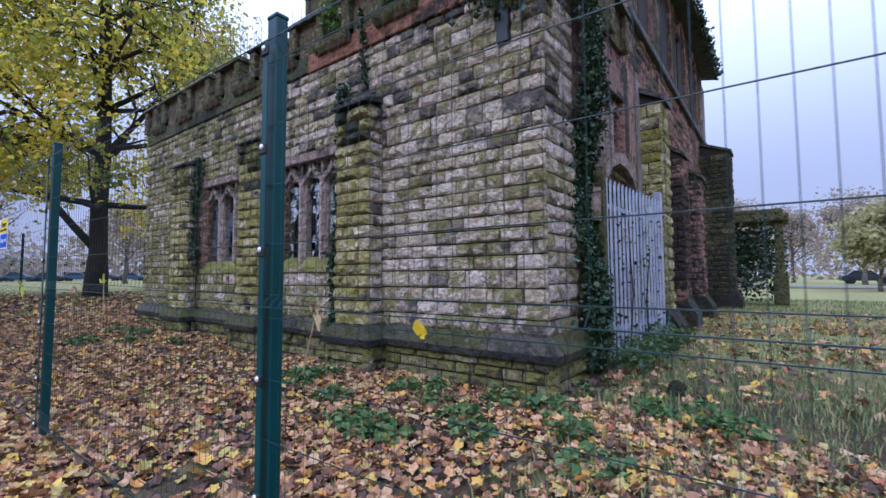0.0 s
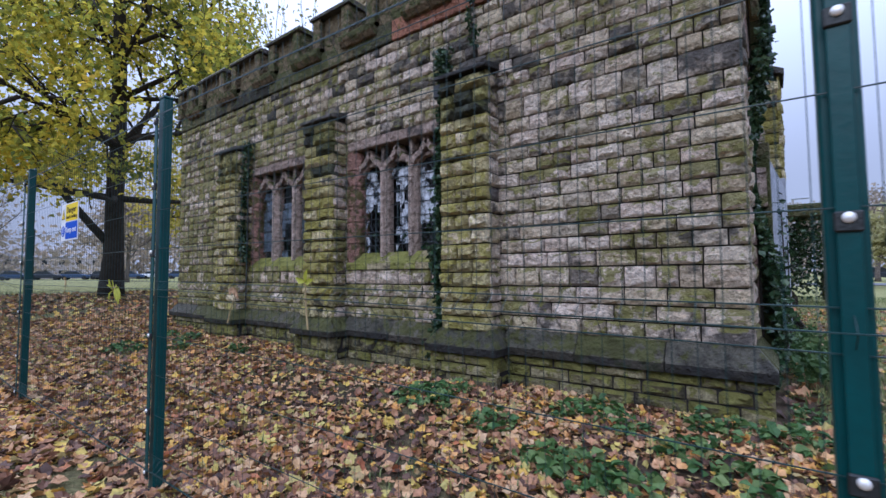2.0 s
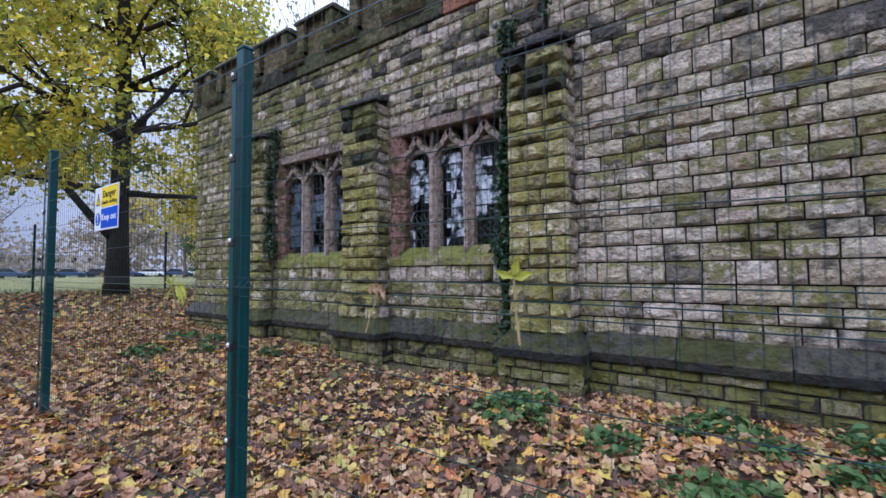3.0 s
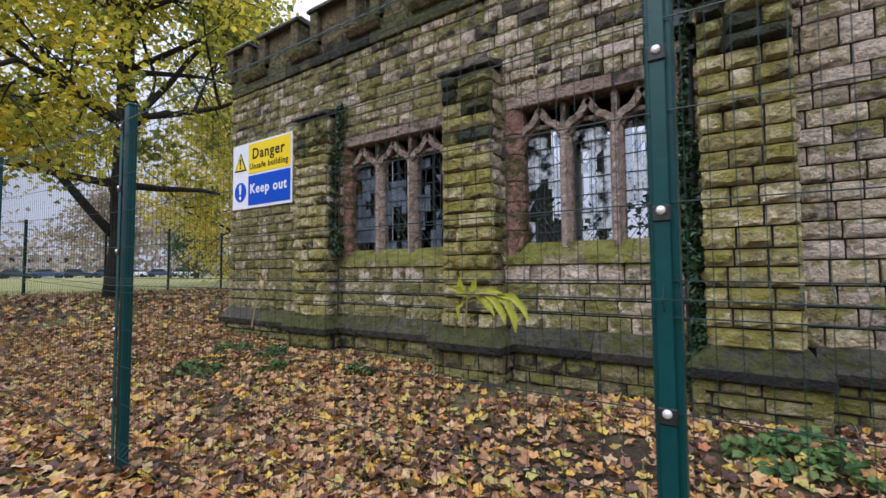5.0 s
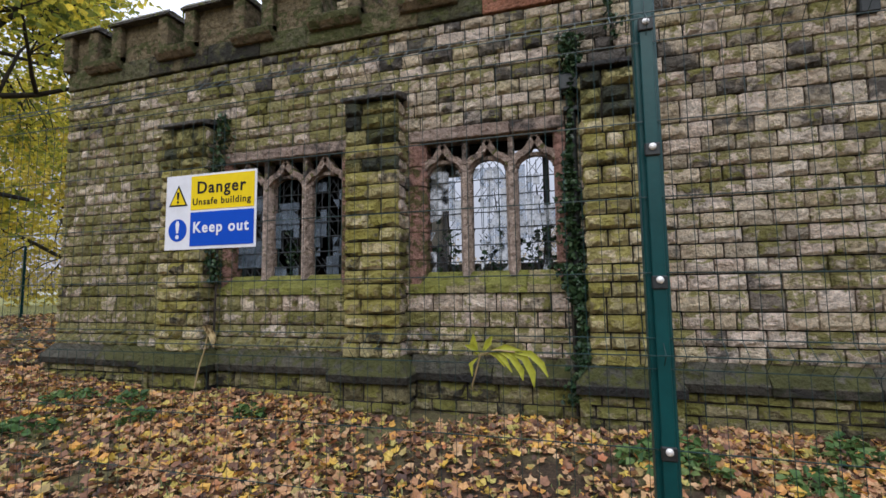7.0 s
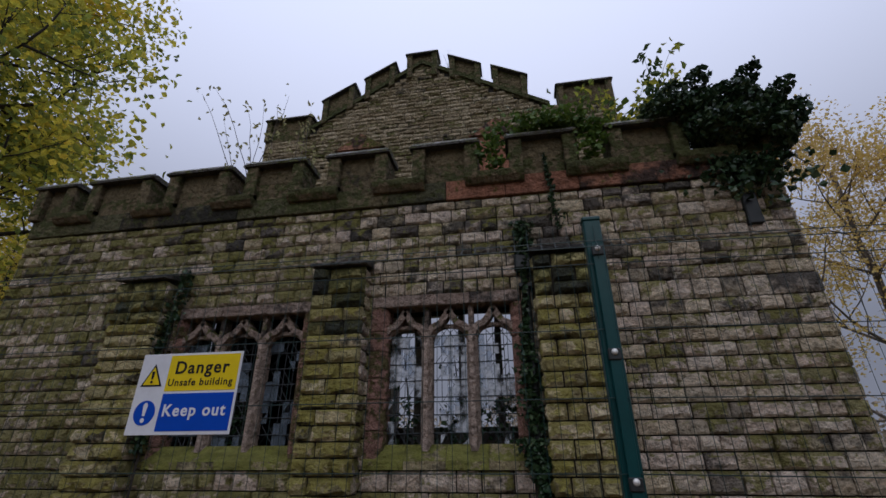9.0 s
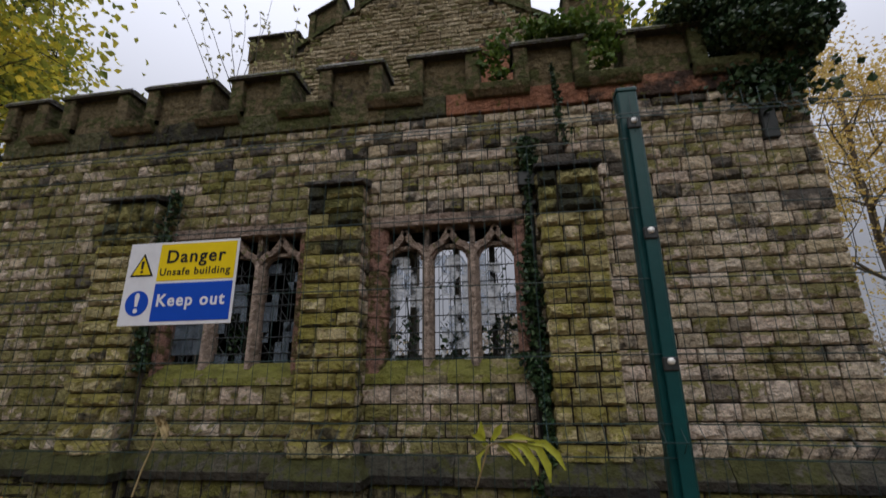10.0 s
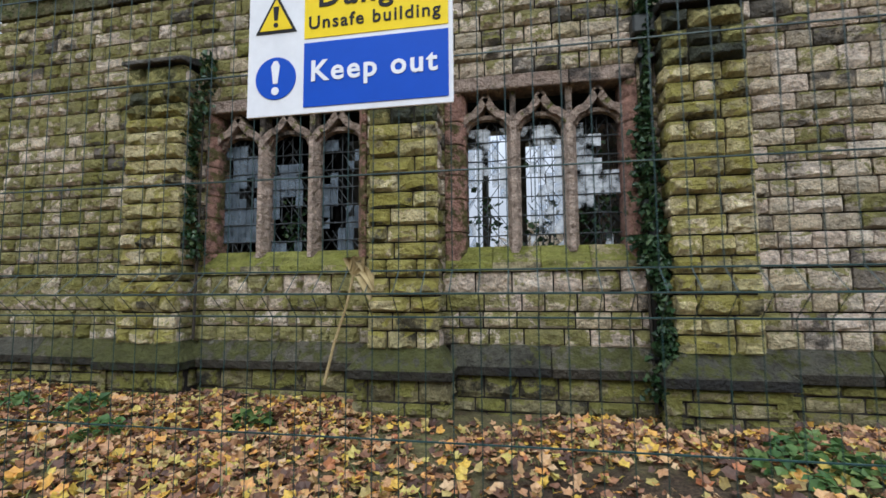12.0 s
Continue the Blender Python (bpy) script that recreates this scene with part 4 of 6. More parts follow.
def wire_profile():
    """Heights and offsets of an upright wire: straight, with three V folds."""
    prof = [(0.03, 0.0)]
    for a, b, c in ((0.10, 0.145, 0.19), (1.03, 1.072, 1.112), (1.955, 2.0, 2.045)):
        prof += [(a, 0.0), (b, -0.042), (c, 0.0)]
    return prof + [(2.105, 0.0)]


def fence_panel(p, q, step=0.0475):
    p, q = Vector((*p, fence_foot(*p))), Vector((*q, fence_foot(*q)))
    d = q - p
    length = d.length
    u = d.normalized()
    nrm = Vector((u.y, -u.x, 0)).normalized()
    if nrm.y > 0 and abs(nrm.y) > 0.5:
        nrm = -nrm
    root = empty("mesh_fence", p)
    rel = lambda s, off, z: Vector(u * s) + nrm * (-off) + Vector((0, 0, z))
    prof = wire_profile()
    bm = bmesh.new()
    n = int(length / step)
    for i in range(n + 1):
        if i:
            ob = new("upright_wire", wire)
            ob.parent = root
            ob.location = u * (i * length / n)
            continue
        r = 0.00095
        ring = None
        for z, off in prof:
            c = rel(0, off, z)
            cur = [bm.verts.new(c + r * (u * math.cos(k * math.tau / 4) + nrm * math.sin(k * math.tau / 4))) for k in range(4)]
            if ring:
                for k in range(4):
                    bm.faces.new((ring[k], ring[(k + 1) % 4], cur[(k + 1) % 4], cur[k]))
            ring = cur
        wire = part("upright_wire", bm, M_WIRE, root).data
    for z, off in ((0.10, 0.004), (0.145, -0.046), (0.19, 0.004), (0.40, 0.004), (0.61, 0.004), (0.818, 0.004), (1.03, 0.004), (1.072, -0.046), (1.112, 0.004), (1.29, 0.004), (1.502, 0.004), (1.72, 0.004), (1.955, 0.004), (2.0, -0.046), (2.045, 0.004)):
        bm = bmesh.new()
        tube(bm, [rel(0, off, z), rel(length / 2, off, z), rel(length, off, z)], 0.0018, 5)
        part("cross_wire", bm, M_WIRE, root)
    return tagged(root, "green welded mesh fence panel with V-shaped folds", "fence panel", "panels of the security fence")


for p in POSTS:
    fence_post(*p)
for p in FAR_POSTS:
    fence_post(*p, yaw=math.pi / 2)
for p, q in zip(POSTS, POSTS[1:]):
    fence_panel(p, q)
line = [POSTS[-1]] + FAR_POSTS
for p, q in zip(line, line[1:]):
    fence_panel(p, q, 0.07)

# ---------------------------------------------------------------- warning sign on the mesh


def text_mesh(text, size, bold, spacing):
    cu = bpy.data.curves.new("lettering", "FONT")
    cu.body = text
    cu.size = size
    cu.extrude = 0.0006
    cu.space_character = spacing
    cu.offset = bold
    cu.resolution_u = 3
    tmp = new("lettering", cu)
    bpy.context.view_layer.update()
    me = bpy.data.meshes.new_from_object(tmp.evaluated_get(bpy.context.evaluated_depsgraph_get()))
    bpy.data.objects.remove(tmp)
    return me, max(v.co.x for v in me.vertices)


def lettering(text, size, at, mat, parent, bold=0.0, spacing=1.16):
    """Raised words, each a part of the board."""
    so_far = ""
    for word in text.split():
        so_far = (so_far + " " + word).strip()
        me, width = text_mesh(word, size, bold, spacing)
        _, reach = text_mesh(so_far, size, bold, spacing)
        me.materials.clear()
        me.materials.append(mat)
        ob = new("word", me)
        ob.parent = parent
        ob.matrix_basis = pose(at[0] + reach - width, at[1], at[2], 90, 0, 0)


def flat(bm, x0, x1, z0, z1, y, t=0.001):
    box(bm, x0, x1, y - t, y, z0, z1)


def warning_sign():
    s = empty("warning_sign", (-5.985, 0.787, 1.41))
    s.rotation_euler = (0, 0, radians(0.5))
    W, H = 0.405, 0.282
    bm = bmesh.new()
    box(bm, 0, W, -0.002, 0.002, 0, H, None, 0.0008)
    part("board", bm, M_WHITE, s, "white plastic board")
    bm = bmesh.new()
    flat(bm, 0.118, W - 0.008, 0.147, H - 0.008, -0.0025)
    part("yellow_panel", bm, M_YELLOW, s)
    bm = bmesh.new()
    flat(bm, 0.118, W - 0.008, 0.012, 0.138, -0.0025)
    part("blue_panel", bm, M_BLUE, s)
    lettering("Danger", 0.064, (0.144, -0.0042, 0.208), M_BLACK, s, 0.0011)
    lettering("Unsafe building", 0.0355, (0.126, -0.0042, 0.165), M_BLACK, s, 0.0005)
    lettering("Keep out", 0.0565, (0.131, -0.0042, 0.062), M_WHITE, s, 0.0012)
    bm = bmesh.new()
    prism(bm, [(0.016, 0.165), (0.102, 0.165), (0.059, 0.245)], -0.0035, -0.002)
    rim = part("triangle_rim", bm, M_BLACK, s)
    bm = bmesh.new()
    prism(bm, [(0.025, 0.1705), (0.093, 0.1705), (0.059, 0.234)], -0.0045, -0.0025)
    part("triangle_field", bm, M_YELLOW, rim)
    bm = bmesh.new()
    prism(bm, [(0.0555, 0.190), (0.0625, 0.190), (0.065, 0.218), (0.053, 0.218)], -0.0055, -0.0035)
    prism(bm, [(0.059 + 0.005 * math.cos(q * math.tau / 10), 0.1805 + 0.005 * math.sin(q * math.tau / 10)) for q in range(10)], -0.0055, -0.0035)
    part("exclamation_mark", bm, M_BLACK, rim)
    bm = bmesh.new()
    prism(bm, [(0.060 + 0.042 * math.cos(q * math.tau / 32), 0.074 + 0.042 * math.sin(q * math.tau / 32)) for q in range(32)], -0.0035, -0.002)
    disc = part("blue_disc", bm, M_BLUE, s)
    bm = bmesh.new()
    prism(bm, [(0.0555, 0.063), (0.0645, 0.063), (0.069, 0.098), (0.064, 0.108), (0.056, 0.108), (0.051, 0.098)], -0.0045, -0.0025)
    prism(bm, [(0.060 + 0.008 * math.cos(q * math.tau / 12), 0.0485 + 0.008 * math.sin(q * math.tau / 12)) for q in range(12)], -0.0045, -0.0025)
    part("white_exclamation_mark", bm, M_WHITE, disc)
    tagged(s, "white, yellow and blue safety sign fixed to the mesh fence", "sign")


warning_sign()

# ---------------------------------------------------------------- leaves


def leaf_cloud(centres, sizes, rng, flatness=0.0, aspect=0.6, fold=0.18):
    """Ovate folded leaves, four faces each, as vertex and face arrays."""
    n = len(centres)
    shape = np.array([(0, -0.5, 0), (0.5 * aspect, -0.08, fold), (0, 0.02, 0), (-0.5 * aspect, -0.08, fold), (0.24 * aspect, 0.3, fold * 0.7), (-0.24 * aspect, 0.3, fold * 0.7), (0, 0.55, -0.1)])
    faces = np.array([(0, 1, 2), (0, 2, 3), (1, 4, 2), (2, 5, 3), (2, 4, 6), (2, 6, 5)])
    d = rng.normal(size=(n, 3))
    d /= np.linalg.norm(d, axis=1, keepdims=True)
    up = rng.normal(size=(n, 3)) * (1 - flatness) + np.array([0, 0, 1.0]) * (0.35 + 1.8 * flatness)
    d[:, 2] *= (1 - flatness)
    z = up / np.linalg.norm(up, axis=1, keepdims=True)
    x = np.cross(d, z)
    x /= np.linalg.norm(x, axis=1, keepdims=True) + 1e-9
    y = np.cross(z, x)
    s = np.asarray(sizes)[:, None, None]
    v = (shape[None, :, 0:1] * x[:, None] + shape[None, :, 1:2] * y[:, None] + shape[None, :, 2:3] * z[:, None]) * s + np.asarray(centres)[:, None]
    f = faces[None] + (np.arange(n) * len(shape))[:, None, None]
    return v.reshape(-1, 3), f.reshape(-1, 3)


def maple_cloud(centres, sizes, rng):
    """Lobed, curled fallen leaves lying about flat."""
    n = len(centres)
    ang = np.arange(10) * math.tau / 10
    rad = np.array([0.54, 0.36, 0.48, 0.37, 0.44, 0.28, 0.44, 0.37, 0.48, 0.36])
    rim = np.stack([np.sin(ang) * rad, np.cos(ang) * rad, np.zeros(10)], 1)
    curl = rng.uniform(-0.12, 0.45, (n, 1))
    warp = rng.uniform(-0.10, 0.10, (n, 10))
    rimv = np.repeat(rim[None], n, 0) * rng.uniform(0.85, 1.15, (n, 10, 1))
    rimv[:, :, 2] = curl * (rim[None, :, 0] ** 2 + rim[None, :, 1] ** 2) * 2.2 + warp
    v = np.concatenate([np.zeros((n, 1, 3)), rimv], 1)
    z = rng.normal(size=(n, 3)) * 0.42 + np.array([0, 0, 1.0])
    z /= np.linalg.norm(z, axis=1, keepdims=True)
    a = rng.uniform(0, math.tau, n)
    d = np.stack([np.cos(a), np.sin(a), np.zeros(n)], 1)
    x = np.cross(d, z)
    x /= np.linalg.norm(x, axis=1, keepdims=True)
    y = np.cross(z, x)
    s = np.asarray(sizes)[:, None, None]
    w = (v[..., 0:1] * x[:, None] + v[..., 1:2] * y[:, None] + v[..., 2:3] * z[:, None]) * s + np.asarray(centres)[:, None]
    fan = np.array([(0, 1 + (k + 1) % 10, 1 + k) for k in range(10)])
    f = fan[None] + (np.arange(n) * 11)[:, None, None]
    return w.reshape(-1, 3), f.reshape(-1, 3)


# ---------------------------------------------------------------- trees


def grow(rng, start, direction, length, radius, depth, branches, tips, bend=0.25, lift=0.12, kids=(3, 4)):
    pts, p, d = [Vector(start)], Vector(start), Vector(direction).normalized()
    n = 5
    for i in range(n):
        d = (d + Vector(rng.normal(size=3)) * bend * 0.4 + Vector((0, 0, lift * 0.4))).normalized()
        p = p + d * (length / n)
        pts.append(p.copy())
    branches.append((pts, [radius * (1 - 0.62 * i / n) for i in range(n + 1)]))
    if depth <= 1:
        tips += [(q, length) for q in pts[2:]]
    if depth == 0:
        return
    for k in range(int(rng.integers(kids[0], kids[1] + 1))):
        i = int(rng.integers(2, n + 1))
        side = Vector(rng.normal(size=3))
        side = (side - side.dot(d) * d).normalized()
        nd = (d * rng.uniform(0.35, 0.8) + side * rng.uniform(0.6, 1.0) + Vector((0, 0, lift))).normalized()
        grow(rng, pts[i], nd, length * rng.uniform(0.5, 0.72), radius * (0.42 + 0.12 * (i == n)), depth - 1, branches, tips, bend, lift, kids)


def tree(x, y, trunk_h, radius, limbs, seed, leaf_n, leaf_size, mat, label, depth=3, bark=None, spread=0.55, kids=(3, 4), lift=0.12, lean=(0, 0), within=None):
    """Tapered trunk, limbs as (height, direction, length), twigs and a crown of single leaves."""
    rng = np.random.default_rng(seed)
    bark = bark or M_BARK
    z = float(gz(x, y)) - 0.15
    root = empty("tree", (x, y, z))
    branches, tips = [], []
    n = 8
    tp = [Vector((lean[0] * i / n + rng.normal() * 0.05 * (i > 0), lean[1] * i / n + rng.normal() * 0.05 * (i > 0), trunk_h * i / n)) for i in range(n + 1)]
    tr = [radius * (1.3 if i == 0 else 1.0 - 0.55 * i / n) for i in range(n + 1)]
    bm = bmesh.new()
    tube(bm, tp, tr, 14)
    part("trunk", bm, bark, root, "", True)
    for h, d, l in limbs:
        i = min(n, max(1, round(h / trunk_h * n)))
        branches = []
        grow(rng, tp[i], Vector(d), l, tr[i] * 0.48, depth, branches, tips, 0.25, lift, kids)
        bm = bmesh.new()
        for pts, rr in branches:
            if rr[0] > 0.004 and (within is None or within(pts[-1])):
                tube(bm, pts, [max(r, 0.006) for r in rr], 7 if rr[0] > 0.06 else 4)
        part("limb", bm, bark, root, "", True)
    if within:
        tips = [q for q in tips if within(q[0])]
    weight = rng.uniform(0, 1, len(tips)) ** 3 + 0.02
    pick = rng.choice(len(tips), leaf_n, p=weight / weight.sum())
    base = np.array([tuple(tips[i][0]) for i in pick])
    # leaves hang in clumps about the twigs
    clump = rng.normal(size=(len(tips), 3)) * spread * 0.5
    c = base + clump[pick] + rng.normal(size=(leaf_n, 3)) * np.array([spread, spread, spread * 0.7]) * 0.55
    v, f = leaf_cloud(c, rng.uniform(0.6, 1.3, leaf_n) * leaf_size, rng, 0.15, 0.8)
    raw("crown", v, f, mat, root)["label"] = "crown of " + mat.name.replace("_", " ")
    return tagged(root, label, "tree")


def ring_limbs(rng, h0, h1, n, l0, l1, up=0.45):
    out = []
    for k in range(n):
        a = k * 2.4 + rng.uniform(-.4, .4)
        f = k / max(n - 1, 1)
        out.append((h0 + (h1 - h0) * f, (math.cos(a), math.sin(a), up + 0.5 * f), l0 + (l1 - l0) * f))
    return out


lr = np.random.default_rng(21)
# the crown is thinner on the side towards the building
tree(-18.95, 4.95, 13.5, 0.30, [(2.3, (-0.22, -0.6, 1.0), 5.6), (4.6, (0.25, 0.4, 1.0), 4.6), (6.0, (-0.1, -0.25, 1.0), 5.0)] + [(3.4, (0.9, -0.3, 0.05), 3.0), (3.4, (-0.2, -0.9, 0.0), 3.4), (3.9, (0.6, 0.75, 0.0), 2.6), (4.4, (0.8, -0.7, 0.05), 3.4), (4.8, (0.2, -1.0, 0.1), 3.8)] + ring_limbs(lr, 4.6, 13.2, 20, 3.9, 2.6, 0.35), 101, 43000, 0.16, M_TREE_A, "big autumn tree with green-yellow leaves and a dark forked trunk", 3, spread=0.6, lift=0.0, within=lambda p: p.z > 3.0 and 0.33 * p.x + 0.94 * p.y < 2.4 + 0.16 * p.z)
tree(-30.5, 16.8, 10.5, 0.28, ring_limbs(lr, 2.0, 9.2, 16, 5.0, 3.0, 0.35), 102, 20000, 0.22, M_TREE_B, "yellow autumn tree with low arching branches beyond the corner", 3, spread=0.9, lift=-0.05)
tree(9.0, 17.5, 12.0, 0.18, ring_limbs(lr, 1.6, 11.8, 18, 3.8, 2.4, 0.6), 104, 15000, 0.135, M_TREE_C, "slender tree with pale orange autumn leaves", 3, M_BARK_B, spread=0.6)
tree(11.5, 12.0, 10.0, 0.18, ring_limbs(lr, 2.0, 9.8, 14, 3.6, 2.4, 0.6), 105, 9000, 0.135, M_TREE_C, "slender tree with thinning pale orange leaves", 3, M_BARK_B, spread=0.6)

# ---------------------------------------------------------------- side of the building
bm = bmesh.new()
for k in range(9):
    a0, a1 = math.pi * k / 9, math.pi * (k + 1) / 9
    pts = [(6.05 + r * math.cos(a) * 1.0, 1.75 + r * 0.92 * math.sin(a)) for r, a in ((0.92, a0 + 0.01), (1.08, a0 + 0.01), (1.08, a1 - 0.01), (0.92, a1 - 0.01))]
    prism(bm, pts, XR - 0.06, XR + 0.10, "x")
tagged(finish("trim_door_arch", bm, M_DRESSED), "pale arched hood stones over the side doorway", "trim", kind="structure")

bm = bmesh.new()
box(bm, NAVE_R, NAVE_R + 0.12, 8.2, NAVE_END, 5.86, 6.02, None, 0.02)
tagged(finish("trim_string_course", bm, M_COPING), "dark stone string course along the flank", "trim", kind="structure")


def lancet(y, z0, z1, w):
    root = empty("lancet_window", (NAVE_R, y, z0))
    h = z1 - z0
    sp = h - w * 0.8
    out = [(-w / 2, 0), (w / 2, 0), (w / 2, sp)] + [(w / 2 * math.cos(q / 6 * math.pi / 2), sp + (h - sp) * math.sin(q / 6 * math.pi / 2)) for q in range(1, 7)] + [(-w / 2 * math.cos(q / 6 * math.pi / 2), sp + (h - sp) * math.sin(q / 6 * math.pi / 2)) for q in range(5, -1, -1)]
    # flat dark panel stands for the unlit space behind the lancet
    bm = bmesh.new()
    prism(bm, out, 0.004, 0.02, "x")
    part("dark_opening", bm, M_MORTAR, root, "dark panel in place of the unlit opening")
    bm = bmesh.new()
    ring = out[1:]
    for p, q in zip(ring, ring[1:]):
        prism(bm, [p, (p[0] * 1.28, p[1] * 1.04), (q[0] * 1.28, q[1] * 1.04), q], 0.0, 0.1, "x")
    part("surround", bm, M_RED, root, "red sandstone surround")
    return tagged(root, "tall pointed lancet window with a red stone surround", "window", "lancet windows of the flank")


for y in (9.6, 11.8, 14.0, 16.2):
    lancet(y, 6.15, 8.3, 0.8)


def flank_buttress(y0, y1, out, top, mat, mat_i, seed, label):
    rng = np.random.default_rng(seed)
    root = empty("flank_buttress", (NAVE_R, y0, 0))
    bm = bmesh.new()
    prism(bm, [(0, -0.3), (out - 0.03, -0.3), (out - 0.03, top - 0.35), (0, top)], 0.03, y1 - y0 - 0.03)
    part("core", bm, M_MORTAR, root)
    set_stones(lay(rng, 0, out - 0.02, 0.35, top - 0.4, (), (0.15, 0.2), (0.3, 0.5)), Face((0, 0.02, 0), 0), rng, root, mat, mat_i, None)
    set_stones(lay(rng, 0, y1 - y0, 0.35, top - 0.38, (), (0.15, 0.2), (0.3, 0.5)), Face((out - 0.02, 0, 0), 90), rng, root, mat, mat_i, None)
    bm = bmesh.new()
    prism(bm, [(0, top), (out + 0.04, top - 0.38), (out + 0.04, top - 0.30), (0, top + 0.1)], -0.04, y1 - y0 + 0.04)
    part("weathering_cap", bm, M_COPING, root)
    bm = bmesh.new()
    prism(bm, [(0, -0.3), (out + 0.16, -0.3), (out + 0.16, 0.34), (out, 0.6), (0, 0.6)], -0.1, y1 - y0 + 0.1)
    part("base", bm, M_PLINTH, root, "dark sloping base stone")
    return tagged(root, label, "buttress", "buttresses of the flank")


flank_buttress(7.6, 8.15, 0.68, 4.3, M_MOSSY, M_MOSSY_I, 1, "flank buttress of bright mossy sandstone")
flank_buttress(10.3, 10.9, 0.55, 4.0, M_RED, M_RED, 2, "dark reddish sandstone flank buttress")
flank_buttress(13.0, 13.6, 0.55, 4.0, M_RED, M_RED, 3, "dark reddish sandstone flank buttress")
flank_buttress(17.3, 18.2, 0.92, 5.6, M_PARAPET, M_PARAPET, 4, "tall mossy corner buttress with a sloping top")


def palisade_gate(p, q, height):
    p, q = Vector((*p, 0.12)), Vector((*q, 0.14))
    u = (q - p).normalized()
    yaw = math.atan2(u.y, u.x)
    root = empty("palisade_gate", p)
    root.rotation_euler = (0, 0, yaw)
    L = (q - p).length
    for x in (0.0, L):
        bm = bmesh.new()
        box(bm, x - 0.05, x + 0.05, -0.05, 0.05, -0.2, height + 0.12, None, 0.006)
        part("gate_post", bm, M_GALV if x else M_PARAPET, root)
    for z in (0.35, height - 0.35):
        bm = bmesh.new()
        box(bm, 0.05, L - 0.05, -0.02, 0.02, z, z + 0.06, None, 0.005)
        part("rail", bm, M_GALV, root)
    n = int(L / 0.135)
    for i in range(n):
        x = 0.1 + i * (L - 0.2) / (n - 1)
        bm = bmesh.new()
        w = 0.034
        prof = [(x - w, -0.022), (x - w * 0.5, -0.036), (x + w * 0.5, -0.036), (x + w, -0.022), (x + w * 0.5, -0.030), (x - w * 0.5, -0.030)]
        lo = [bm.verts.new((*c, 0.04)) for c in prof]
        hi = [bm.verts.new((*c, height - (0.05 if k in (0, 3) else 0))) for k, c in enumerate(prof)]
        bm.faces.new(lo[::-1])
        bm.faces.new(hi)
        for k in range(6):
            bm.faces.new((lo[k], lo[(k + 1) % 6], hi[(k + 1) % 6], hi[k]))
        part("pale", bm, M_GALV, root)
    return tagged(root, "grey galvanised palisade gate across the side doorway", "gate")


palisade_gate((-1.60, 5.12), (-1.43, 7.30), 2.15)

# ---------------------------------------------------------------- ivy


def ivy(name, centres, size, seed, label, mat=None, stems=()):
    rng = np.random.default_rng(seed)
    root = empty(name, tuple(np.mean(centres, 0)))
    c = np.asarray(centres) - np.mean(centres, 0)
    v, f = leaf_cloud(c, rng.uniform(0.6, 1.3, len(c)) * size, rng, 0.1, 0.95)
    raw("foliage", v, f, mat or M_IVY, root)
    o = Vector(np.mean(centres, 0).tolist())
    if not stems:
        # one woody stem through the middle of the growth
        along = int(np.argmax(np.ptp(c, axis=0)))
        order = np.array_split(np.asarray(centres)[np.argsort(c[:, along])], 6)
        stems = [[tuple(q.mean(0)) for q in order]]
    for pts in stems:
        bm = bmesh.new()
        tube(bm, [Vector(p) - o for p in pts], [0.014 * (1 - 0.6 * i / (len(pts) - 1)) for i in range(len(pts))], 5)
        part("stem", bm, M_BARK, root)
    return tagged(root, label, "ivy")


ir = np.random.default_rng(31)


def climb(n, x, y, z0, z1, sx, sy, wob=0.08):
    z = ir.uniform(z0, z1, n)
    dens = 0.55 + 0.45 * np.sin(z * 3.3 + x)
    return np.stack([x + wob * np.sin(z * 2.2) + ir.normal(size=n) * sx * dens, y + ir.normal(size=n) * sy, z], 1)


ivy("ivy", climb(5000, -1.61, 4.82, 0.15, 4.6, 0.04, 0.19), 0.06, 1, "dark ivy climbing the corner beside the gate", stems=[[(-1.66, 4.8, 0.1), (-1.66, 4.75, 1.5), (-1.66, 4.85, 3.0), (-1.66, 4.8, 4.3)]])
ivy("ivy", np.concatenate([climb(1500, -4.51, 3.66, 0.55, 1.45, 0.12, 0.05), climb(520, -4.50, 3.585, 0.24, 0.75, 0.10, 0.03), climb(1100, -4.47, 3.70, 1.5, 3.65, 0.055, 0.035, 0.03)]), 0.058, 2, "dark ivy climbing a downpipe beside a buttress", stems=[[(-4.5, 3.7, 0.1), (-4.52, 3.72, 1.2), (-4.48, 3.72, 2.6)]])
ivy("ivy", climb(480, -8.50, 3.68, 1.35, 3.35, 0.05, 0.04), 0.055, 3, "ivy growing in the angle of a mossy buttress", stems=[[(-8.52, 3.72, 0.6), (-8.5, 3.72, 2.0), (-8.5, 3.72, 3.2)]])
lobes = [(-2.35, 3.8, 4.93, 0.38, 0.27), (-1.95, 3.85, 5.06, 0.42, 0.27), (-1.62, 3.9, 4.90, 0.31, 0.27), (-2.1, 3.7, 4.62, 0.5, 0.22), (-1.62, 3.82, 4.55, 0.26, 0.26), (-2.75, 3.78, 4.95, 0.22, 0.16), (-2.25, 3.8, 5.36, 0.15, 0.12), (-1.72, 3.8, 5.34, 0.13, 0.14), (-1.40, 3.85, 5.12, 0.15, 0.12), (-2.62, 3.75, 5.16, 0.14, 0.10), (-1.38, 3.8, 4.72, 0.13, 0.2)]
tuft = []
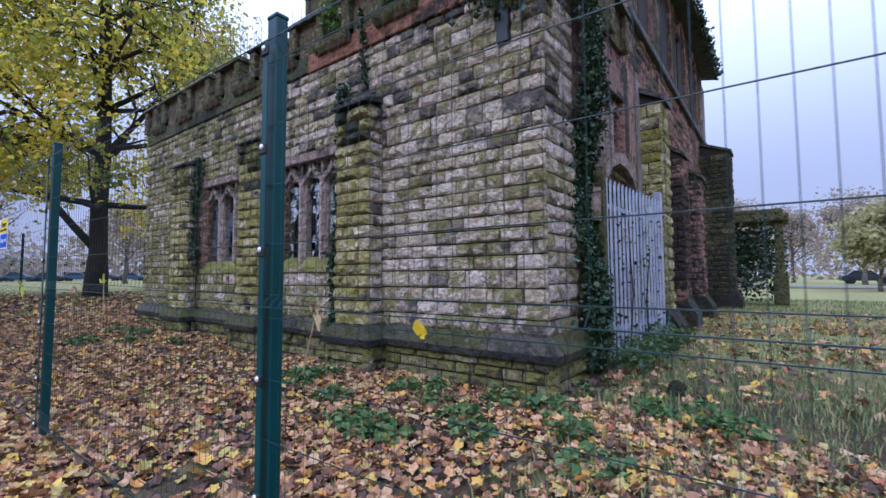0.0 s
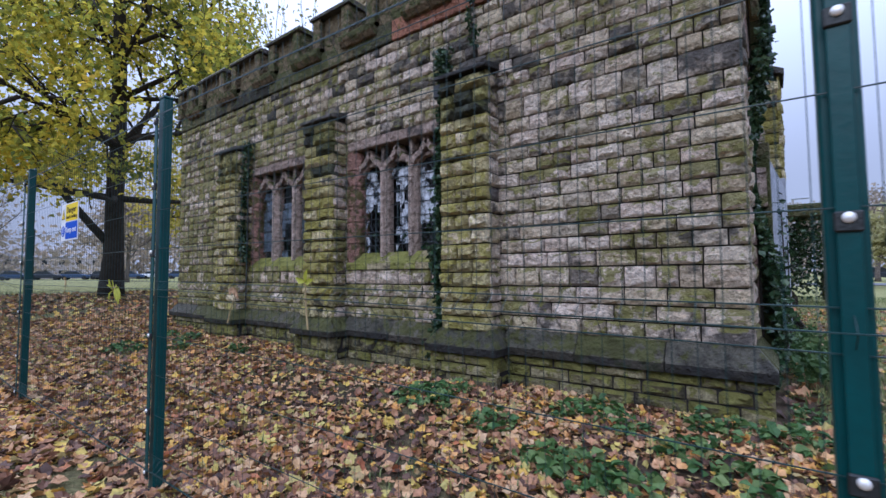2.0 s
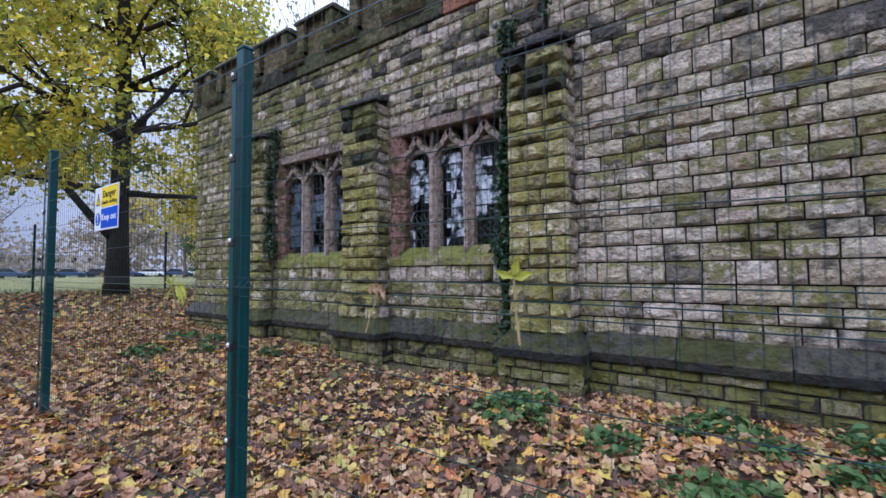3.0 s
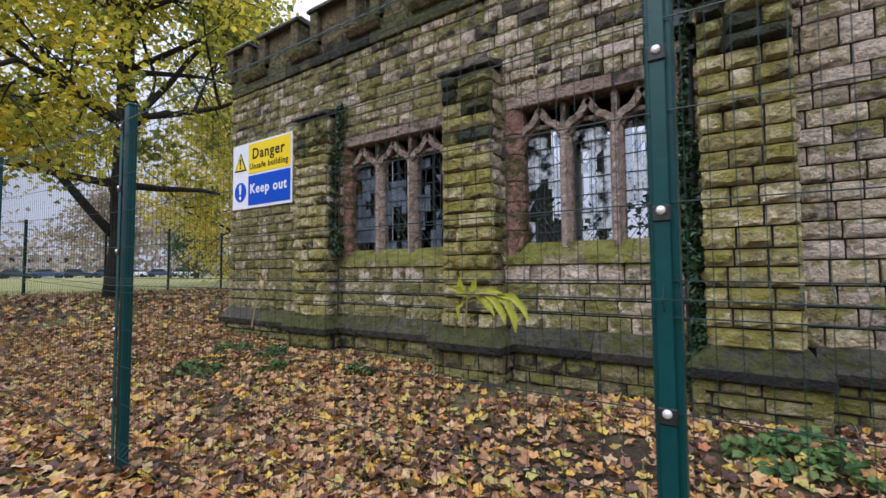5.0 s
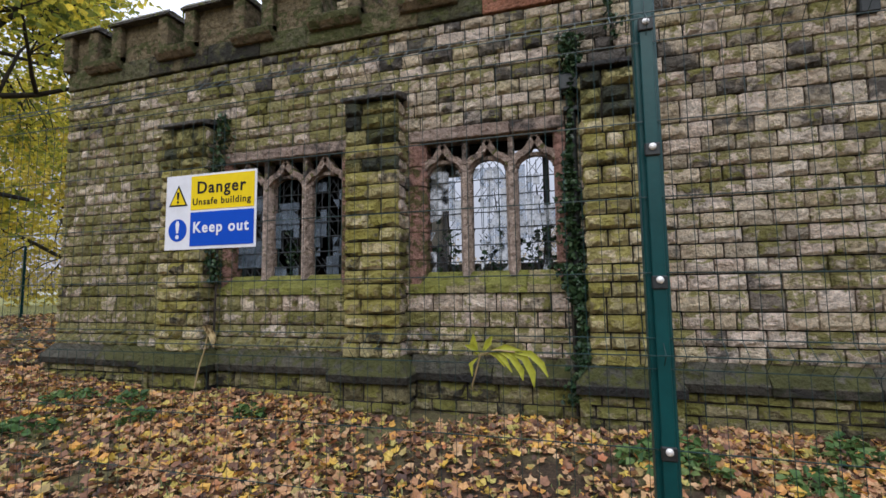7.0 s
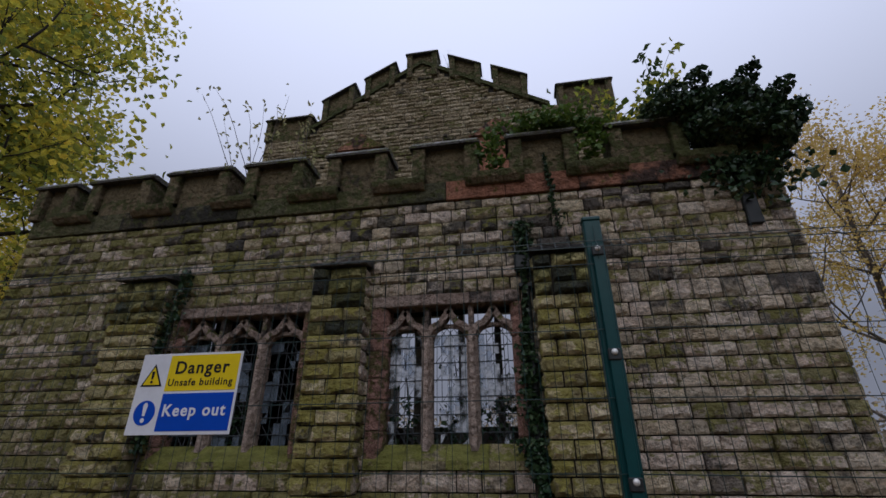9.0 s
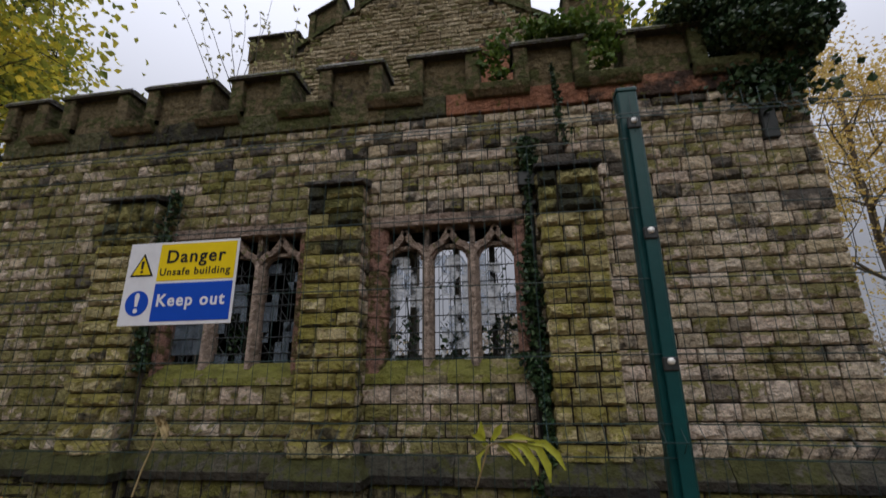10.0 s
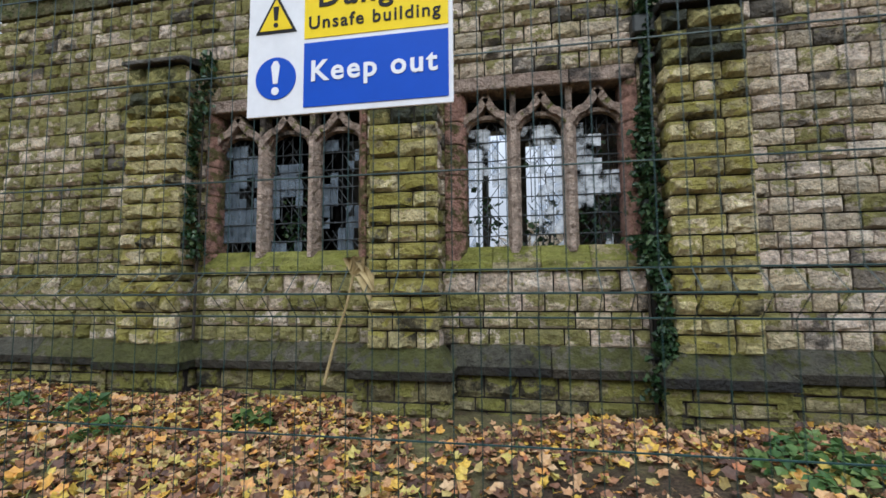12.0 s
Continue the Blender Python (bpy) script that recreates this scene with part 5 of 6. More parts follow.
for lx, ly, lz, lw, lh in lobes:
    q = ir.normal(size=(int(3600 * lw * lh * 3.4), 3))
    q /= np.linalg.norm(q, axis=1, keepdims=True)
    tuft.append(q * (0.5 + 0.45 * ir.uniform(0, 1, (len(q), 1)) ** 0.6) * np.array([lw, 0.36, lh]) + np.array([lx, ly, lz]))
ivy("ivy_bush", np.concatenate(tuft), 0.066, 4, "large dark ivy bush overgrowing the parapet corner", stems=[[(-2.1, 3.85, 4.3), (-2.2, 3.9, 4.8), (-2.0, 3.9, 5.2)], [(-2.2, 3.8, 4.3), (-2.5, 3.85, 4.9)]])
ivy("ivy", np.stack([ir.normal(size=500) * 0.25 - 2.0, ir.normal(size=500) * 0.05 + 3.7, 4.25 - np.abs(ir.normal(size=500)) * 0.22], 1), 0.08, 5, "ivy trailing over the red parapet band")
ivy("ivy", np.stack([ir.normal(size=900) * 0.09 - 1.55, ir.uniform(10.1, 19.2, 900), 8.62 + ir.normal(size=900) * 0.06], 1), 0.13, 7, "moss and creeper fringing the roof eaves")
ivy("ivy", np.concatenate([np.stack([ir.normal(size=900) * 0.30 - 3.95, ir.normal(size=900) * 0.12 + 3.8, 4.92 + np.abs(ir.normal(size=900)) * 0.13], 1), np.stack([ir.normal(size=160) * 0.09 - 3.55, ir.normal(size=160) * 0.05 + 3.72, ir.uniform(4.45, 4.95, 160)], 1), np.stack([ir.normal(size=140) * 0.09 - 4.72, ir.normal(size=140) * 0.05 + 3.75, ir.uniform(4.45, 4.95, 140)], 1)]), 0.075, 6, "bright green creeper spreading along the battlements", M_FERN)

ivy("ivy", climb(170, -4.1, 3.72, 3.55, 4.55, 0.035, 0.02, 0.04), 0.05, 8, "thin ivy strand hanging down the red parapet band")

gy = ir.uniform(5.3, 7.2, 130)
gzz = 0.25 + 1.7 * ir.uniform(0, 1, 130) ** 1.4
ivy("creeper", np.stack([-1.545 + 0.078 * (gy - 5.12) + 0.02 + ir.normal(size=130) * 0.02, gy + 0.06 * np.sin(gzz * 7), gzz], 1), 0.05, 12, "thin creeper grown over the galvanised gate", stems=[[(-1.48, 5.7, 0.1), (-1.46, 5.85, 0.9), (-1.47, 5.75, 1.8)], [(-1.43, 6.5, 0.1), (-1.42, 6.35, 0.8), (-1.41, 6.6, 1.5)]])
ivy("ground_creeper", np.stack([ir.normal(size=700) * 0.12 - 1.28, ir.uniform(4.9, 7.6, 700), 0.16 + np.abs(ir.normal(size=700)) * 0.13], 1), 0.07, 13, "low tangle of dark leaves along the foot of the gate", M_SHRUB)


def downpipe(x, y, z0, z1):
    root = empty("downpipe", (x, y, z0))
    bm = bmesh.new()
    tube(bm, [(0, 0, 0), (0, 0, (z1 - z0) / 2), (0, 0, z1 - z0)], 0.045, 12)
    part("pipe", bm, M_IRON, root, "", True)
    bm = bmesh.new()
    box(bm, -0.1, 0.1, -0.08, 0.08, z1 - z0, z1 - z0 + 0.16, None, 0.015)
    part("hopper", bm, M_IRON, root)
    for k in range(3):
        bm = bmesh.new()
        z = 0.3 + k * (z1 - z0 - 0.5) / 2
        box(bm, -0.07, 0.07, -0.05, 0.06, z, z + 0.05, None, 0.008)
        part("bracket", bm, M_IRON, root)
    return tagged(root, "black cast-iron downpipe in the angle of a buttress", "pipe")


downpipe(-4.46, 3.74, 0.2, 3.1)
vr = np.random.default_rng(66)
for wx, wy, wz, nn, sd in ((-5.8, 4.12, 1.6, 90, 21), (-5.25, 4.14, 1.62, 120, 22), (-4.8, 4.12, 1.75, 160, 23), (-7.7, 4.14, 1.6, 120, 24)):
    ivy("creeper", vr.normal(size=(nn, 3)) * np.array([0.13, 0.03, 0.22]) + np.array([wx, wy, wz]), 0.06, sd, "thin creeper grown through the broken window", stems=[[(wx, wy, 1.25), (wx + 0.04, wy, 1.7), (wx - 0.03, wy, 2.3)]])
# small niche high in the wall by the corner
bm = bmesh.new()
box(bm, -2.16, -2.02, 3.735, 3.83, 3.45, 3.80, None, 0.01)
tagged(finish("wall_vent", bm, M_IRON), "dark iron vent slot high in the wall", "vent")

# ---------------------------------------------------------------- saplings and sprigs


def sapling(at, height, n, leaf, mat, seed, label, spread=0.5, category="plant", stalk=None, dense=16):
    rng = np.random.default_rng(seed)
    root = empty("sapling", at)
    tips = []
    for k in range(n):
        a = rng.uniform(0, math.tau)
        d = Vector((math.cos(a) * spread, math.sin(a) * spread * 0.5, 1.0))
        pts = [Vector((0, 0, 0))]
        l = height * rng.uniform(0.6, 1.0)
        for q in range(6):
            d = (d + Vector(rng.normal(size=3)) * 0.16).normalized()
            pts.append(pts[-1] + d * l / 6)
        bm = bmesh.new()
        tube(bm, pts, [0.008 * (1 - 0.75 * q / 6) for q in range(7)], 5)
        part("twig", bm, stalk or M_BARK_B, root)
        tips += pts[2:]
    c = np.array([tuple(tips[i]) for i in rng.integers(0, len(tips), n * dense)]) + rng.normal(size=(n * dense, 3)) * 0.06
    v, f = leaf_cloud(c, rng.uniform(0.6, 1.2, len(c)) * leaf, rng, 0.1, 0.6)
    raw("leaves", v, f, mat, root)["kind"] = "stuff"
    return tagged(root, label, category, "saplings rooted in the masonry")


sapling((-8.1, 4.0, 4.45), 1.9, 7, 0.075, M_WILLOW, 1, "thin leafy sapling rooted on the parapet", 0.75)
sapling((-7.5, 4.05, 4.45), 1.7, 5, 0.075, M_WILLOW, 2, "thin leafy sapling rooted on the parapet", 0.8)
sapling((-2.95, 4.0, 4.7), 1.3, 9, 0.11, M_TREE_A, 3, "leafy yellow-green sapling rooted on the parapet", 0.5, dense=45)
sapling((-2.55, 4.1, 4.7), 1.25, 6, 0.11, M_SHRUB, 4, "leafy sapling growing out of the ivy", 0.4, dense=40)
sapling((-5.8, 7.55, 10.2), 0.7, 3, 0.02, M_FERN, 5, "bare twigs on the gable top", 0.2)


def blade(points, width, mat, parent, name="leaf"):
    """One long bent leaf along points."""
    pts = [Vector(p) for p in points]
    bm = bmesh.new()
    n = len(pts)
    rows = []
    for i, p in enumerate(pts):
        f = i / (n - 1)
        w = width * math.sin(math.pi * min(0.97, 0.06 + f * 0.94)) ** 0.8 * 0.5
        d = (pts[min(i + 1, n - 1)] - pts[max(i - 1, 0)]).normalized()
        s = d.cross(Vector((0.1, -1, 0.25))).normalized()
        rows.append([bm.verts.new(p - s * w + Vector((0, -0.003, 0))), bm.verts.new(p + Vector((0, 0.004, 0))), bm.verts.new(p + s * w + Vector((0, -0.003, 0)))])
    for a, b in zip(rows, rows[1:]):
        for k in (0, 1):
            bm.faces.new((a[k], a[k + 1], b[k + 1], b[k]))
    return part(name, bm, mat, parent, "", True)


def sprig():
    """Green-yellow sprig pushed through the mesh."""
    r = empty("leafy_sprig", (-4.77, 0.775, 1.06))
    bm = bmesh.new()
    tube(bm, [(-0.055, 0.05, -0.13), (-0.03, 0.02, -0.06), (-0.01, 0, 0.0), (0.05, -0.015, 0.02), (0.11, -0.02, 0.015)], 0.003, 5)
    part("stalk", bm, M_STEM, r)
    for pts, w in (([(-0.02, 0, 0), (-0.03, -.01, .035), (-0.028, -.02, .072)], .028), ([(0, 0, .01), (.022, -.01, .045), (.036, -.02, .066)], .024),
                   ([(-.01, 0, .005), (-.035, -.01, .028), (-.058, -.02, .034)], .02), ([(.03, 0, .015), (.08, -.01, .03), (.13, -.02, .022)], .02),
                   ([(.04, 0, .015), (.07, -.01, -.005), (.10, -.02, -.05)], .021), ([(.06, -.01, .015), (.10, -.02, .0), (.13, -.02, -.045), (.135, -.02, -.075)], .024),
                   ([(.08, -.01, .015), (.14, -.02, 0), (.165, -.02, -.05), (.17, -.02, -.095)], .027), ([(.1, -.015, .015), (.16, -.02, .012), (.195, -.02, -.02), (.215, -.025, -.06)], .024),
                   ([(-.02, 0, -.01), (-.04, -.01, -.03), (-.035, -.015, -.07)], .016), ([(.02, 0, .01), (.05, .0, .0), (.075, -.01, -.035)], .019), ([(.05, -.005, .016), (.09, -.012, .018), (.12, -.02, -.012)], .018)):
        blade(pts, w, M_SPRIG, r)
    r.scale = (0.86, 0.86, 0.86)
    tagged(r, "lime-yellow leafy sprig growing through the mesh fence", "plant")


sprig()


def dead_stalk(at, seed, mat, label, h=0.17):
    r = empty("dry_plant", at)
    rng = np.random.default_rng(seed)
    bm = bmesh.new()
    tube(bm, [(-0.052, 0, -h), (-0.034, 0.0, -h * 0.62), (-0.012, 0.0, -h * 0.28), (0, 0, 0), (0.02, -0.01, 0.022)], [0.003, 0.0026, 0.0022, 0.002, 0.0015], 5)
    part("stalk", bm, M_STEM, r)
    for k in range(5):
        a = rng.uniform(-0.8, 2.4)
        d = Vector((math.cos(a), -0.2, math.sin(a)))
        blade([d * 0.0, d * 0.018 + Vector((0, 0, 0.012)), d * 0.034 + Vector((0, 0, -0.004)), d * 0.036 + Vector((0.004, 0, -0.026))], 0.021, mat, r)
    tagged(r, label, "plant", "dry plants caught in the fence")


dead_stalk((-5.76, 0.775, 1.105), 3, M_STEM, "withered plant stalk tangled in the mesh", 0.19)
dead_stalk((-1.12, 0.835, 1.025), 5, M_STEM, "dry stalk with a curled leaf on the mesh", 0.17)
dead_stalk((-3.38, 0.785, 1.06), 6, M_DRYLEAF, "curled brown leaf on a dry stalk in the mesh", 0.12)


def leaf_fork(at):
    """Three broad yellow leaves at the top of one thin stalk."""
    r = empty("seedling", at)
    bm = bmesh.new()
    tube(bm, [(0.012, 0.004, -0.17), (0.004, 0, -0.08), (0, 0, 0)], [0.0035, 0.003, 0.0025], 5)
    part("stalk", bm, M_STEM, r)
    for pts, w in (([(0, 0, 0), (-0.022, -0.004, 0.004), (-0.048, -0.006, 0.018)], 0.022), ([(0, 0, 0), (0.026, -0.004, 0.002), (0.056, -0.008, 0.010)], 0.026), ([(0, 0, 0), (0.008, -0.004, 0.022), (0.018, -0.006, 0.046)], 0.024)):
        blade(pts, w, M_SPRIG, r)
    tagged(r, "seedling with three broad yellow-green leaves behind the mesh", "plant")


leaf_fork((-2.92, 0.80, 1.115))
lf = empty("yellow_leaf", (-0.69, 0.815, 0.997))
for pts in ([(0, 0, 0), (0.004, -0.006, 0.02), (-0.002, -0.008, 0.038)], [(0, 0, 0), (0.018, -0.004, 0.012), (0.026, -0.006, 0.008)]):
    blade(pts, 0.036, M_YLEAF, lf, "lobe")
tagged(lf, "bright yellow fallen leaf caught on the mesh fence", "leaf")

# dark stone lying in the grass by the gate
bm = bmesh.new()
bmesh.ops.create_icosphere(bm, subdivisions=2, radius=0.15)
for v in bm.verts:
    v.co = Vector((v.co.x * 0.62 + 0.05 * noise.noise(v.co * 9), v.co.y * 0.55, v.co.z * 0.62 + 0.05 * noise.noise(v.co * 7)))
st = finish("loose_stone", bm, M_PLINTH)
st.location = (-0.74, 4.35, float(gz(-0.74, 4.35)) + 0.06)
tagged(st, "dark loose stone lying in the leaves", "stone")

# ---------------------------------------------------------------- distance


def canopy():
    """Ruined open stone porch with ivy, beyond the end of the building."""
    r = empty("ruined_porch", (-0.75, 20.0, 0.1))
    for x in (-0.8, 0.8):
        for y in (-0.7, 0.7):
            bm = bmesh.new()
            box(bm, x - 0.13, x + 0.13, y - 0.13, y + 0.13, 0, 2.9, None, 0.03)
            box(bm, x - 0.22, x + 0.22, y - 0.22, y + 0.22, 0, 1.0, None, 0.04)
            part("pier", bm, M_PARAPET, r)
    bm = bmesh.new()
    box(bm, -1.1, 1.1, -1.0, 1.0, 2.9, 3.15, None, 0.03)
    box(bm, -0.9, 0.95, -0.8, 0.8, 3.15, 3.35, None, 0.05)
    part("roof_slab", bm, M_PARAPET, r)
    tagged(r, "ruined open stone porch overgrown at the far end", "porch")


canopy()
pc = ir.normal(size=(3600, 3)) * np.array([0.75, 0.6, 0.85]) + np.array([-0.9, 19.8, 1.9])
pc = pc[(pc[:, 2] > 0.2) & (pc[:, 2] < 3.3) & (np.abs(pc[:, 0] + 0.9) < 1.15)]
ivy("ivy", pc, 0.12, 9, "dark ivy hanging in the ruined porch")


def lamp_mast(x, y, h):
    r = empty("lamp_mast", (x, y, float(gz(x, y))))
    bm = bmesh.new()
    tube(bm, [(0, 0, 0), (0, 0, h * 0.5), (0, 0, h)], [0.12, 0.1, 0.07], 8)
    part("pole", bm, M_PAINTW, r)
    bm = bmesh.new()
    box(bm, -0.1, 0.9, -0.12, 0.12, h, h + 0.12, None, 0.03)
    part("lamp_head", bm, M_GALV, r)
    tagged(r, "pale lamp mast across the lawn", "street lamp")


lamp_mast(-0.2, 40, 6.2)


def car(x, y, yaw, paint, label):
    r = empty("car", (x, y, float(gz(x, y)) + 0.02))
    r.rotation_euler = (0, 0, yaw)
    bm = bmesh.new()
    prism(bm, [(-2.1, 0.35), (2.1, 0.35), (2.12, 0.7), (1.9, 0.82), (1.0, 0.92), (-1.7, 0.95), (-2.1, 0.85)], -0.85, 0.85)
    bmesh.ops.bevel(bm, geom=bm.edges[:], offset=0.05, segments=1, affect="EDGES")
    part("body", bm, paint, r)
    bm = bmesh.new()
    prism(bm, [(-1.65, 0.93), (1.0, 0.91), (0.35, 1.4), (-1.1, 1.42)], -0.74, 0.74)
    part("cabin_glass", bm, M_CARGLASS, r)
    bm = bmesh.new()
    box(bm, -1.1, 0.35, -0.72, 0.72, 1.405, 1.46, None, 0.02)
    part("roof", bm, paint, r)
    for wx in (-1.3, 1.35):
        for wy in (-0.8, 0.8):
            bm = bmesh.new()
            bmesh.ops.create_cone(bm, cap_ends=True, segments=14, radius1=0.32, radius2=0.32, depth=0.2, matrix=pose(wx, wy, 0.32, 90))
            part("wheel", bm, M_TYRE, r)
    return tagged(r, label, "car", "parked cars in the distance")


cr = np.random.default_rng(14)
for k in range(13):
    f = k / 12
    car(-99 + 15 * f + cr.uniform(-.6, .6), 12 + 42 * f, radians(60 + cr.uniform(-6, 6)), M_CAR[int(cr.integers(4))], "parked car beyond the lawn")
car(7.5, 66, radians(5), M_CAR[0], "dark parked van by the road")


def far_house(x, y, w, d, h, yaw, wall, label):
    r = empty("house", (x, y, float(gz(x, y)) - 0.1))
    r.rotation_euler = (0, 0, yaw)
    bm = bmesh.new()
    box(bm, -w / 2, w / 2, -d / 2, d / 2, 0, h)
    part("wall", bm, wall, r)
    bm = bmesh.new()
    prism(bm, [(-d / 2 - 0.3, h), (d / 2 + 0.3, h), (0, h + d * 0.35)], -w / 2 - 0.2, w / 2 + 0.2, "x")
    part("roof", bm, M_ROOFFAR, r)
    n = int(w / 3)
    for i in range(n):
        for z in (1.0, 3.6):
            if z + 1.3 < h:
                bm = bmesh.new()
                xx = -w / 2 + (i + 0.5) * w / n
                box(bm, xx - 0.5, xx + 0.5, -d / 2 - 0.03, d / 2 + 0.03, z, z + 1.2)
                part("window", bm, M_CARGLASS, r)
    return tagged(r, label, "house", "houses in the distance")


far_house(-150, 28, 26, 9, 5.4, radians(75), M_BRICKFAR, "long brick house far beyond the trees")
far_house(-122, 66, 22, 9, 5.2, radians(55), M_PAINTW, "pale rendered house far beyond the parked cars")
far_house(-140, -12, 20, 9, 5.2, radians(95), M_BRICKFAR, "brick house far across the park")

# road across the far lawn
rx = np.linspace(-40, 120, 41)
rv = np.concatenate([np.stack([rx, np.full(41, 44.0), gz(rx, np.full(41, 44.0)) + 0.05], 1), np.stack([rx, np.full(41, 52.0), gz(rx, np.full(41, 52.0)) + 0.05], 1)])
ri = np.arange(40)
tagged(raw("road", rv, np.stack([ri, ri + 1, ri + 42, ri + 41], 1), M_ROAD), "grey asphalt road across the lawn", "road", kind="structure")

# trees of the distance
fr = np.random.default_rng(50)
FAR = [(-40, 4, 7, "bare"), (-52, 16, 8, "mix"), (-58, 26.7, 7.0, "shrub"), (-60, -4, 9, "mix"), (-72, 30, 10, "mix"), (-58, 40, 9, "mix"), (-80, 8, 10, "mix"), (-46, 30, 7, "bare"),
       (5.0, 38, 4.7, "yellow"), (9.0, 42, 5.4, "yellow"), (-2.2, 46, 5.6, "mix"), (7, 62, 9, "mix"), (14, 46, 10, "bare"), (-4.5, 70, 10, "mix"), (1.5, 75, 9, "mix")]
for k, (x, y, h, kind) in enumerate(FAR):
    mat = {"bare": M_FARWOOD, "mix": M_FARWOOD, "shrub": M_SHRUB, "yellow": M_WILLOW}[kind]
    n = {"bare": 900, "mix": 4000, "shrub": 4000, "yellow": 4500}[kind]
    tree(x, y, h * 0.8, h * 0.025, ring_limbs(fr, h * (0.12 if kind in ("shrub", "yellow") else 0.28), h * 0.78, 12, h * 0.36, h * 0.24, 0.5), 200 + k, n, 0.28 if kind != "bare" else 0.16, mat,
         {"bare": "bare autumn tree with few brown leaves", "mix": "distant brown autumn tree", "shrub": "small dark green tree on the lawn", "yellow": "rounded olive-yellow autumn tree"}[kind], 2, M_BARK_B, spread=h * 0.1, kids=(3, 4))

# belt of woods closing the horizon
wv, wf, o = [], [], 0
for k in range(150):
    a = math.tau * k / 150 + fr.uniform(-.02, .02)
    d = fr.uniform(106, 160)
    hh = fr.uniform(8, 15)
    c = fr.normal(size=(330, 3)) * np.array([4.0, 4.0, hh * 0.28]) + np.array([d * math.cos(a), d * math.sin(a), hh * 0.45])
    c[:, 2] = np.abs(c[:, 2])
    v, f = leaf_cloud(c, fr.uniform(0.5, 1.4, 330), fr, 0.1, 0.8)
    wv.append(v)
    wf.append(f + o)
    o += len(v)
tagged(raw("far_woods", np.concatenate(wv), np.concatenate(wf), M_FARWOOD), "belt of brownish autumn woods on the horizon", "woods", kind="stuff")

# ---------------------------------------------------------------- fallen leaves and low plants
lrng = np.random.default_rng(77)


def scatter(n, x0, x1, y0, y1, rng, clump=0.0):
    x, y = rng.uniform(x0, x1, n), rng.uniform(y0, y1, n)
    if clump:
        w = np.array([noise.noise(Vector((a * 0.9, b * 0.9, 3.3))) for a, b in zip(x, y)])
        keep = rng.uniform(-0.45, 0.35, n) < w + clump
        x, y = x[keep], y[keep]
    inside = (y > 3.66) & (x > XL - 0.12) & (x < XR + 0.1)
    for a, b in BUTTS:
        inside |= (y > 3.41) & (x > a - 0.14) & (x < b + 0.14)
    x, y = x[~inside], y[~inside]
    return x, y


def litter(name, n, area, size, rng, clump, label):
    x, y = scatter(n, *area, rng, clump)
    c = np.stack([x, y, gz(x, y) + rng.uniform(0.006, 0.035, len(x))], 1)
    v, f = maple_cloud(c, rng.uniform(0.45, 1.45, len(x)) * size, rng)
    tagged(raw(name, v, f, M_LITTER), label, "leaf litter", kind="stuff")


litter("fallen_leaves", 76000, (-13.5, 3.0, -0.6, 3.72), 0.068, lrng, 0.09, "orange, yellow and brown fallen maple leaves on the soil")
litter("fallen_leaves", 9000, (-22, -11.3, -2.0, 12), 0.12, lrng, 0.0, "brown and yellow fallen leaves under the big tree")
litter("fallen_leaves", 10000, (-1.6, 7, 3.7, 16), 0.095, lrng, -0.1, "scattered yellow leaves on the rough grass beside the building")
litter("fallen_leaves", 16000, (-12, 2, -0.6, 1.5), 0.078, lrng, 0.4, "thick drift of fallen maple leaves at the foot of the fence")
litter("fallen_leaves", 20000, (-14, 4, -3.0, -0.6), 0.075, lrng, 0.05, "fallen leaves along the fence")


def grass(n, area, height, rng, clump, label, mat=None):
    x, y = scatter(n, *area, rng, clump)
    n = len(x)
    a = rng.uniform(0, math.tau, n)
    h = rng.uniform(0.5, 1.3, n) * height
    w = 0.004 + 0.02 * h
    base = np.stack([x, y, gz(x, y) - 0.005], 1)
    side = np.stack([np.cos(a), np.sin(a), np.zeros(n)], 1) * w[:, None]
    lean = np.stack([np.sin(a), -np.cos(a), np.zeros(n)], 1) * (h * rng.uniform(0.1, 0.8, n))[:, None]
    tip = base + lean + np.stack([np.zeros(n), np.zeros(n), h], 1)
    mid = base + lean * 0.3 + np.stack([np.zeros(n), np.zeros(n), h * 0.6], 1)
    v = np.stack([base - side, base + side, mid + side * 0.7, tip, mid - side * 0.7], 1).reshape(-1, 3)
    o = (np.arange(n) * 5)[:, None]
    f = np.concatenate([o + np.array([[0, 1, 2]]), o + np.array([[0, 2, 4]]), o + np.array([[4, 2, 3]])])
    tagged(raw("grass", v, f, mat or M_GRASS), label, "grass", kind="stuff")


grass(9000, (-13.5, 3.0, 0.3, 3.72), 0.07, lrng, -0.12, "thin grass blades between the fallen leaves")
grass(16000, (-1.3, 4, 1.6, 6), 0.07, lrng, 0.0, "low grass among the leaves by the corner")
grass(40000, (-1.5, 10, 3.9, 24), 0.09, lrng, 0.25, "rough green grass beside the building", M_LAWN)
grass(12000, (-11.5, -3.0, 0.9, 3.3), 0.04, lrng, -0.05, "low green grass showing between the fallen leaves", M_LAWN)
grass(14000, (-26, -11.4, -3, 14), 0.10, lrng, 0.05, "rough pale grass round the big tree")


